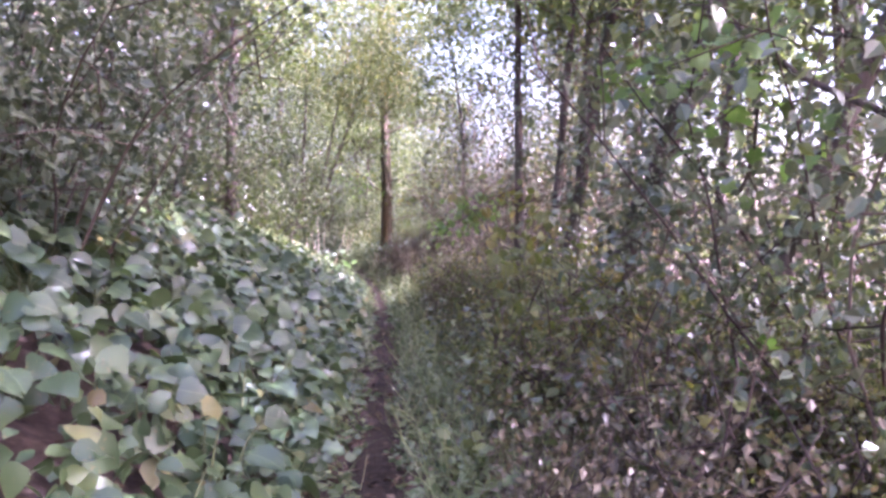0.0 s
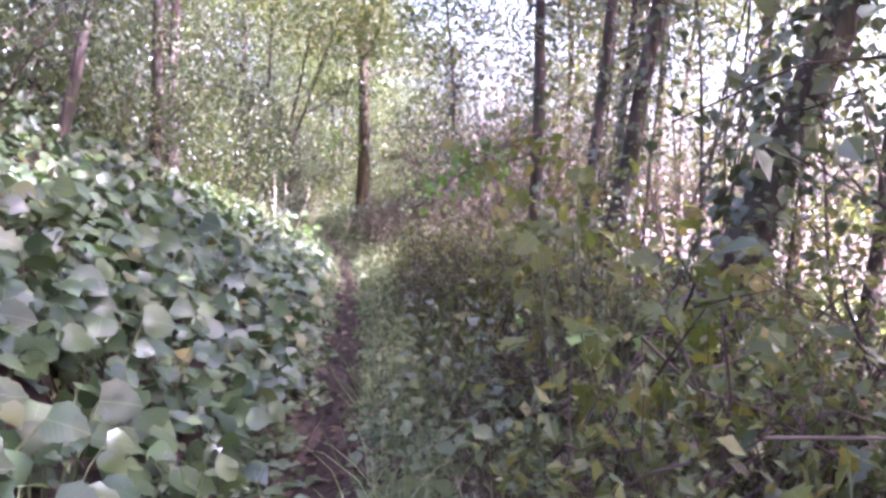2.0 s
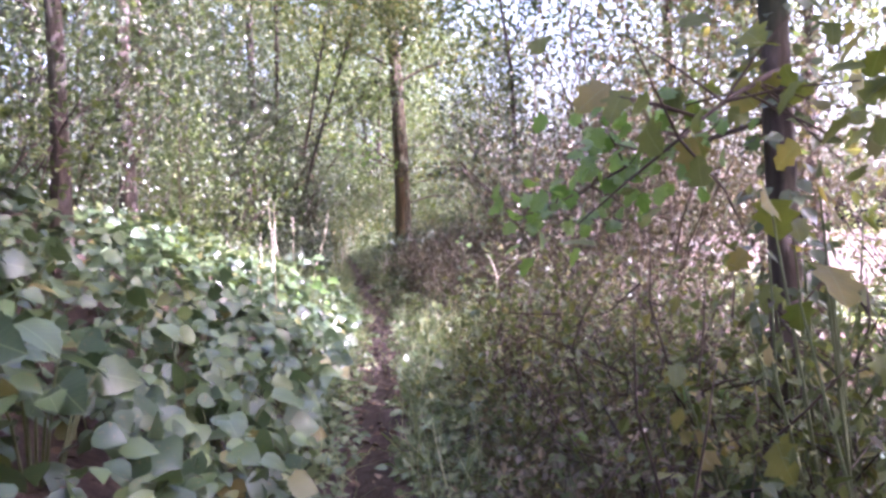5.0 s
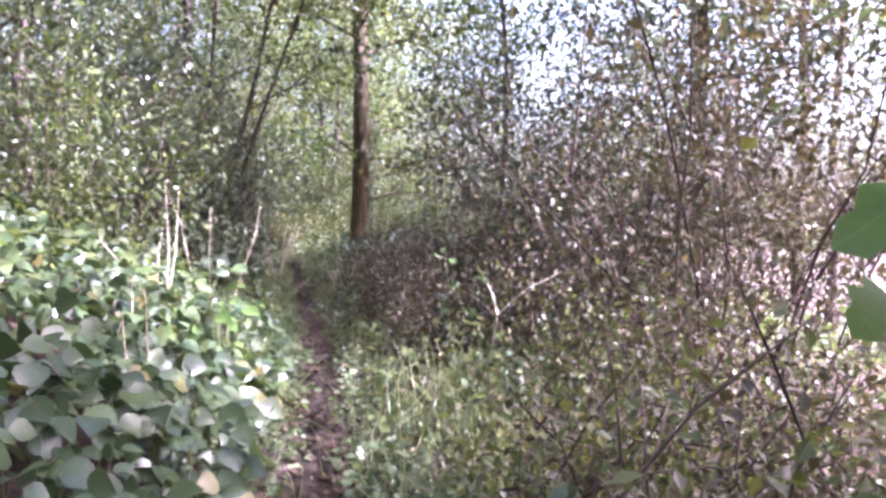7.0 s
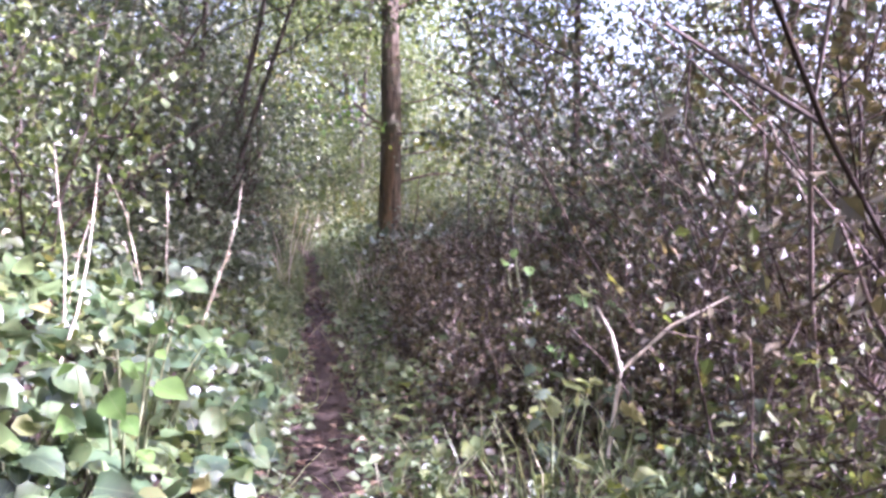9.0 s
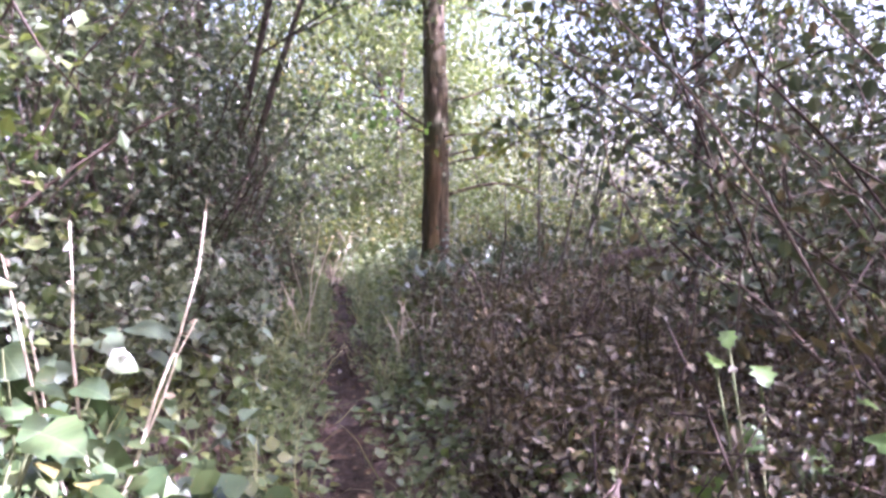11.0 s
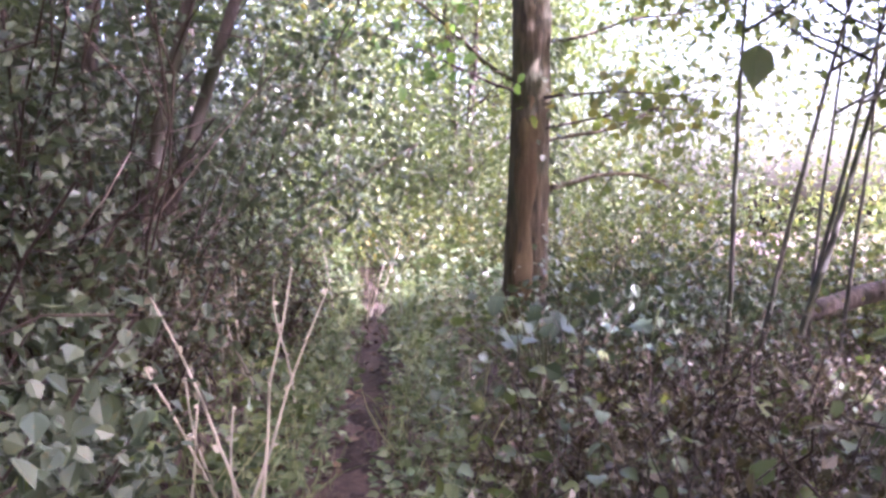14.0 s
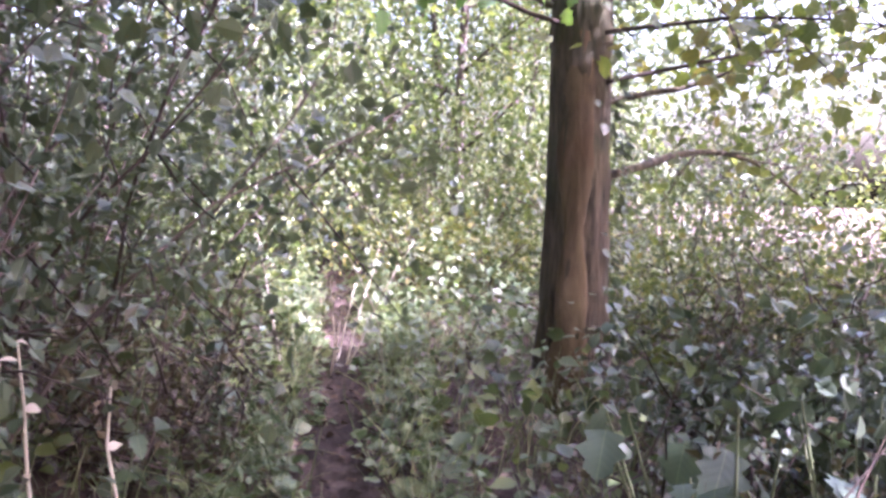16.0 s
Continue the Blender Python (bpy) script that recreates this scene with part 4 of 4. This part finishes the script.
def leaf_mass(name, label, seed, mat, clumps, xs, ys, z0, z1, each, spread, size, gaps=0.0, lean=0.0):
    """Clumps of small leaves filling a stretch of the wood, thinned into uneven drifts."""
    rng = np.random.default_rng(seed)
    y = rng.uniform(*ys, clumps)
    x = rng.uniform(*xs, clumps) + lean * (y - ys[0])
    z = z0 + (z1 - z0) * rng.uniform(0, 1, clumps)
    drift = np.sin(1.7 * x + 0.9 * y + seed) + np.sin(2.3 * z + 1.1 * x) + np.sin(1.3 * y - 1.9 * z + 2)
    keep = drift > gaps + 0.5 * rng.standard_normal(clumps) - 1.0
    c = np.column_stack([x, y, ground(x, y) + z])[keep]
    c = clear_of_path(c, 0.95 + spread)
    g = Geo()
    scatter(g, rng, c, each, spread, size, SMALL, 0.8)
    tagged(new(name, g.mesh(name, mat, False)), label, "foliage", kind="stuff")


leaf_mass("understorey_foliage", "dense green leaves of the understorey behind the bend", 901, LEAF_TREE, 2300, (-5.5, 1.2), (27.5, 36), 0.0, 7.0, 34, 0.28, 0.095, 0.3, -0.2)
leaf_mass("understorey_foliage", "grey-green leaves of the understorey up the bank", 902, LEAF_DARK, 2000, (-8.0, -3.9), (9, 27), 0.2, 6.0, 34, 0.28, 0.08, 0.1)
leaf_mass("understorey_foliage", "green leaves of the understorey up the bank", 903, LEAF_TREE, 1700, (-9.5, -3.8), (12, 34), 0.8, 7.5, 32, 0.3, 0.09, 0.3)
leaf_mass("overhead_foliage", "leafy boughs closing over the path", 904, LEAF_YELLOW, 620, (-4.5, 1.0), (17, 24), 3.9, 7.0, 30, 0.26, 0.08, 0.5)
leaf_mass("overhead_foliage", "leafy boughs hanging before the stripped tree", 916, LEAF_YELLOW, 330, (-2.7, -0.5), (18.5, 23.6), 3.9, 6.2, 30, 0.24, 0.075, -0.2)
# added above the view to darken the bank where the walk starts
leaf_mass("overhead_foliage", "leafy boughs added over the bank to shade it, mostly out of view", 905, LEAF_TREE, 620, (-4.6, 0.6), (-2, 6), 3.0, 6.0, 30, 0.28, 0.085, 0.3)
leaf_mass("understorey_foliage", "dark leaves hanging low over the bank", 906, LEAF_DARK, 300, (-3.4, -1.95), (2.6, 6.2), 0.9, 3.2, 26, 0.2, 0.075, 0.2)
leaf_mass("understorey_foliage", "thin leaves of the thicket, light showing through", 907, LEAF_YELLOW, 430, (1.5, 4.6), (5, 13), 1.0, 5.5, 24, 0.24, 0.08, 0.7)
leaf_mass("understorey_foliage", "thin leaves behind the fallen log", 908, LEAF_YELLOW, 620, (-0.6, 4.5), (25, 31), 0.5, 6.0, 24, 0.24, 0.085, 0.6)
leaf_mass("understorey_foliage", "browning leaves of the thicket beside the path", 909, LEAF_BROWN, 620, (1.0, 4.0), (13.5, 19.5), 1.2, 5.0, 26, 0.24, 0.07, 0.5)
# added to keep the sun off the log and close the bright gap
leaf_mass("understorey_foliage", "leaves added over the fallen log to shade it and fill the gap behind", 918, LEAF_TREE, 240, (1.4, 5.5), (20.5, 25.5), 1.9, 4.8, 24, 0.26, 0.085, 0.3)
leaf_mass("understorey_foliage", "dark leaves high in the thicket", 910, LEAF_DARK, 1000, (1.3, 6.0), (12, 24), 2.2, 8.0, 28, 0.28, 0.085, 0.5)
# crowns added above the view to block the sun, thinnest from y 10.8 to 15.4
SUNNY_LAB = "leafy crowns added on the sunny side to break the sun, mostly out of view"
for seed, count, y0, y1, gaps in ((911, 760, -5, 7, 0.1), (913, 230, 7, 10.8, 0.3), (914, 130, 10.8, 15.4, 0.8), (915, 390, 15.4, 26, 0.55)):
    leaf_mass("canopy_foliage", SUNNY_LAB, seed, LEAF_TREE, count, (2.2, 8.2), (y0, y1), 5.2, 8.4, 36, 0.34, 0.12, gaps)
# more leaves added overhead, only to shade bank and path
leaf_mass("canopy_foliage", "leafy crowns added high over the bank to shade it", 917, LEAF_TREE, 520, (-5.2, 1.2), (8.5, 15.0), 5.4, 8.0, 34, 0.32, 0.12, 0.0)
leaf_mass("canopy_foliage", "leafy crowns added high over the path to shade it", 912, LEAF_TREE, 700, (-3.0, 2.4), (-4, 25), 5.6, 8.0, 30, 0.32, 0.12, 0.3)


# ---- nettles and other upright weeds ----
def nettle(x, y, label, seed, h, leaf_size, key):
    rng = np.random.default_rng(seed)
    t = thing("nettle", x, y, float(ground(x, y)), label, "weed", "nettles beside the path")
    b = bend(rng, (0, 0, -0.03), (0.14 * rng.standard_normal(), 0.14 * rng.standard_normal(), 1), h, 8, 0.05)
    g = Geo()
    tube(g, b, np.linspace(0.0045, 0.002, 8), 5)
    part("stem", g.mesh("stem", STALK), t)
    for i in range(2, 8):
        for side in (0, math.pi):
            a = i * 1.57 + side + 0.3 * rng.standard_normal()
            yv = Vector((math.cos(a), math.sin(a), -0.45 + 0.25 * rng.standard_normal())).normalized()
            xv = yv.cross(Vector((0.2 * rng.standard_normal(), 0.2 * rng.standard_normal(), 1))).normalized()
            m = Matrix((xv, yv, xv.cross(yv))).transposed().to_4x4()
            part("leaf", one_leaf[key], t, m=Matrix.Translation(b[i]) @ m @ Matrix.Scale(leaf_size * (1.25 - 0.09 * i) * rng.uniform(0.8, 1.2), 4))
    return t


NETTLE_LAB = "upright nettle with toothed grey-green leaves in the undergrowth"
nettles = [nettle(-0.25 + 0.14 * k, 13.4 + 0.2 * k, NETTLE_LAB, 950 + k, 0.55 + 0.06 * k, 0.075, ("weed", "grey")[k % 2]) for k in range(4)]
rng = np.random.default_rng(96)
spots = []
for k in range(13):
    spots.append((rng.uniform(-0.35, 0.55), rng.uniform(12.6, 15.0)))
for k in range(34):
    y = rng.uniform(16.6, 24.5)
    spots.append((float(path_x(y)) - rng.uniform(0.42, 1.5), y))
for k in range(12):
    y = rng.uniform(20.5, 25.5)
    spots.append((float(path_x(y)) + rng.uniform(0.35, 1.2), y))
for k in range(14):
    y = rng.uniform(17.2, 20.2)
    spots.append((float(path_x(y)) - rng.uniform(0.5, 1.7), y))
for k in range(12):
    y = rng.uniform(17.0, 21.5)
    spots.append((float(path_x(y)) + rng.uniform(0.4, 1.5), y))
for k in range(24):
    y = rng.uniform(3.4, 12.4)
    spots.append((float(path_x(y)) + rng.uniform(0.42, 0.95), y))
for k, (x, y) in enumerate(spots):
    copy_thing(nettles[k % 4], Matrix.LocRotScale((x, y, float(ground(x, y))), Euler((0.1 * rng.standard_normal(), 0.1 * rng.standard_normal(), rng.uniform(0, 6.28))), (rng.uniform(0.6, 1.1),) * 3))

# small herbs and blades leaning in over the path's edges
g = Geo()
rng = np.random.default_rng(97)
n = 15000
y = rng.uniform(1, 28.5, n)
side = np.where(rng.uniform(0, 1, n) < 0.5, -1, 1)
d = side * (0.1 + 0.05 * np.sin(5 * y + side) + 0.42 * rng.uniform(0, 1, n) ** 0.8)
x = path_x(y) + d
p = np.stack([x, y, ground(x, y) + 0.015 + 0.3 * np.clip(np.abs(d) - 0.06, 0, 0.5) * rng.uniform(0, 1, n)], -1)
way = rng.standard_normal((n, 3)) * [0.8, 0.8, 0.3]
way[:, 0] -= 0.5 * side
leaves(g, SIX, p, way, rng.standard_normal((n, 3)) * 0.5 + [0, -0.2, 1], 0.055 * rng.uniform(0.4, 1.4, n))
tagged(new("verge_herbs", g.mesh("verge_herbs", LEAF_WEED)), "small herbs leaning in over the path's edges", "undergrowth", kind="stuff")
grass("dry_stems", "dry brown stems tangled over the brush", 78, 2600, along(17.2, 22.6, 0.85, 2.8), 0.5, LEAF_BROWN)
grass("dry_stems", "dry brown stems tangled in the thicket", 79, 1500, along(3, 12, 0.7, 2.4), 0.55, LEAF_BROWN)
grass("verge_grass", "yellowish grass standing between path and thicket", 77, 1400, along(2.5, 12.6, 0.22, 0.9), 0.42)
grass("verge_grass", "grass blades leaning over the path's edge", 98, 1500, along(2, 28, -0.14, -0.5), 0.24)
grass("verge_grass", "grass blades leaning over the path's edge", 99, 1500, along(2, 28, 0.14, 0.5), 0.24)


# ---- the way along the path is kept clear of leaves and twigs ----
def clear_way(ob, corners, wide, tall_as):
    me = ob.data
    v = np.empty(len(me.vertices) * 3)
    me.vertices.foreach_get("co", v)
    v = v.reshape(-1, 3)
    root = ob.parent
    m = np.array(root.matrix_basis)
    w = v @ m[:3, :3].T + m[:3, 3]
    low = w[:, 2] < ground(w[:, 0], w[:, 1]) + 0.9
    inside = (np.abs(w[:, 0] - path_x(w[:, 1])) < np.where(low & (corners > 0), wide - 0.38, wide)) & (w[:, 1] > -1) & (w[:, 1] < 21.2) & (w[:, 2] < ground(w[:, 0], w[:, 1]) + tall_as) & (w[:, 2] > ground(w[:, 0], w[:, 1]) + 0.25)
    if not inside.any():
        return
    if corners:
        inside = np.repeat(inside.reshape(-1, corners).any(1), corners)
    start, total = np.empty(len(me.polygons), np.int32), np.empty(len(me.polygons), np.int32)
    me.polygons.foreach_get("loop_start", start)
    me.polygons.foreach_get("loop_total", total)
    loop = np.empty(len(me.loops), np.int32)
    me.loops.foreach_get("vertex_index", loop)
    g = Geo()
    new_index = np.cumsum(~inside) - 1
    faces = {}
    for k in (3, 4):
        f = loop[start[total == k][:, None] + np.arange(k)]
        f = f[~inside[f].any(1)] if len(f) else f
        faces[k] = new_index[f] if len(f) else None
    g.add(v[~inside], faces[4], faces[3])
    ob.data = g.mesh(me.name, me.materials[0], me.polygons[0].use_smooth)


for ob in list(scene.objects):
    kind = ob.name.split(".")[0]
    if ob.parent and kind in ("crown", "foliage", "trunk", "branchwork", "limb") and not ob.parent.parent:
        corners = 0
        if kind in ("crown", "foliage"):
            corners = 4 if len(ob.data.polygons) * 2 == len(ob.data.vertices) else 6
        clear_way(ob, corners, 0.8 if corners else 0.55, 2.5)
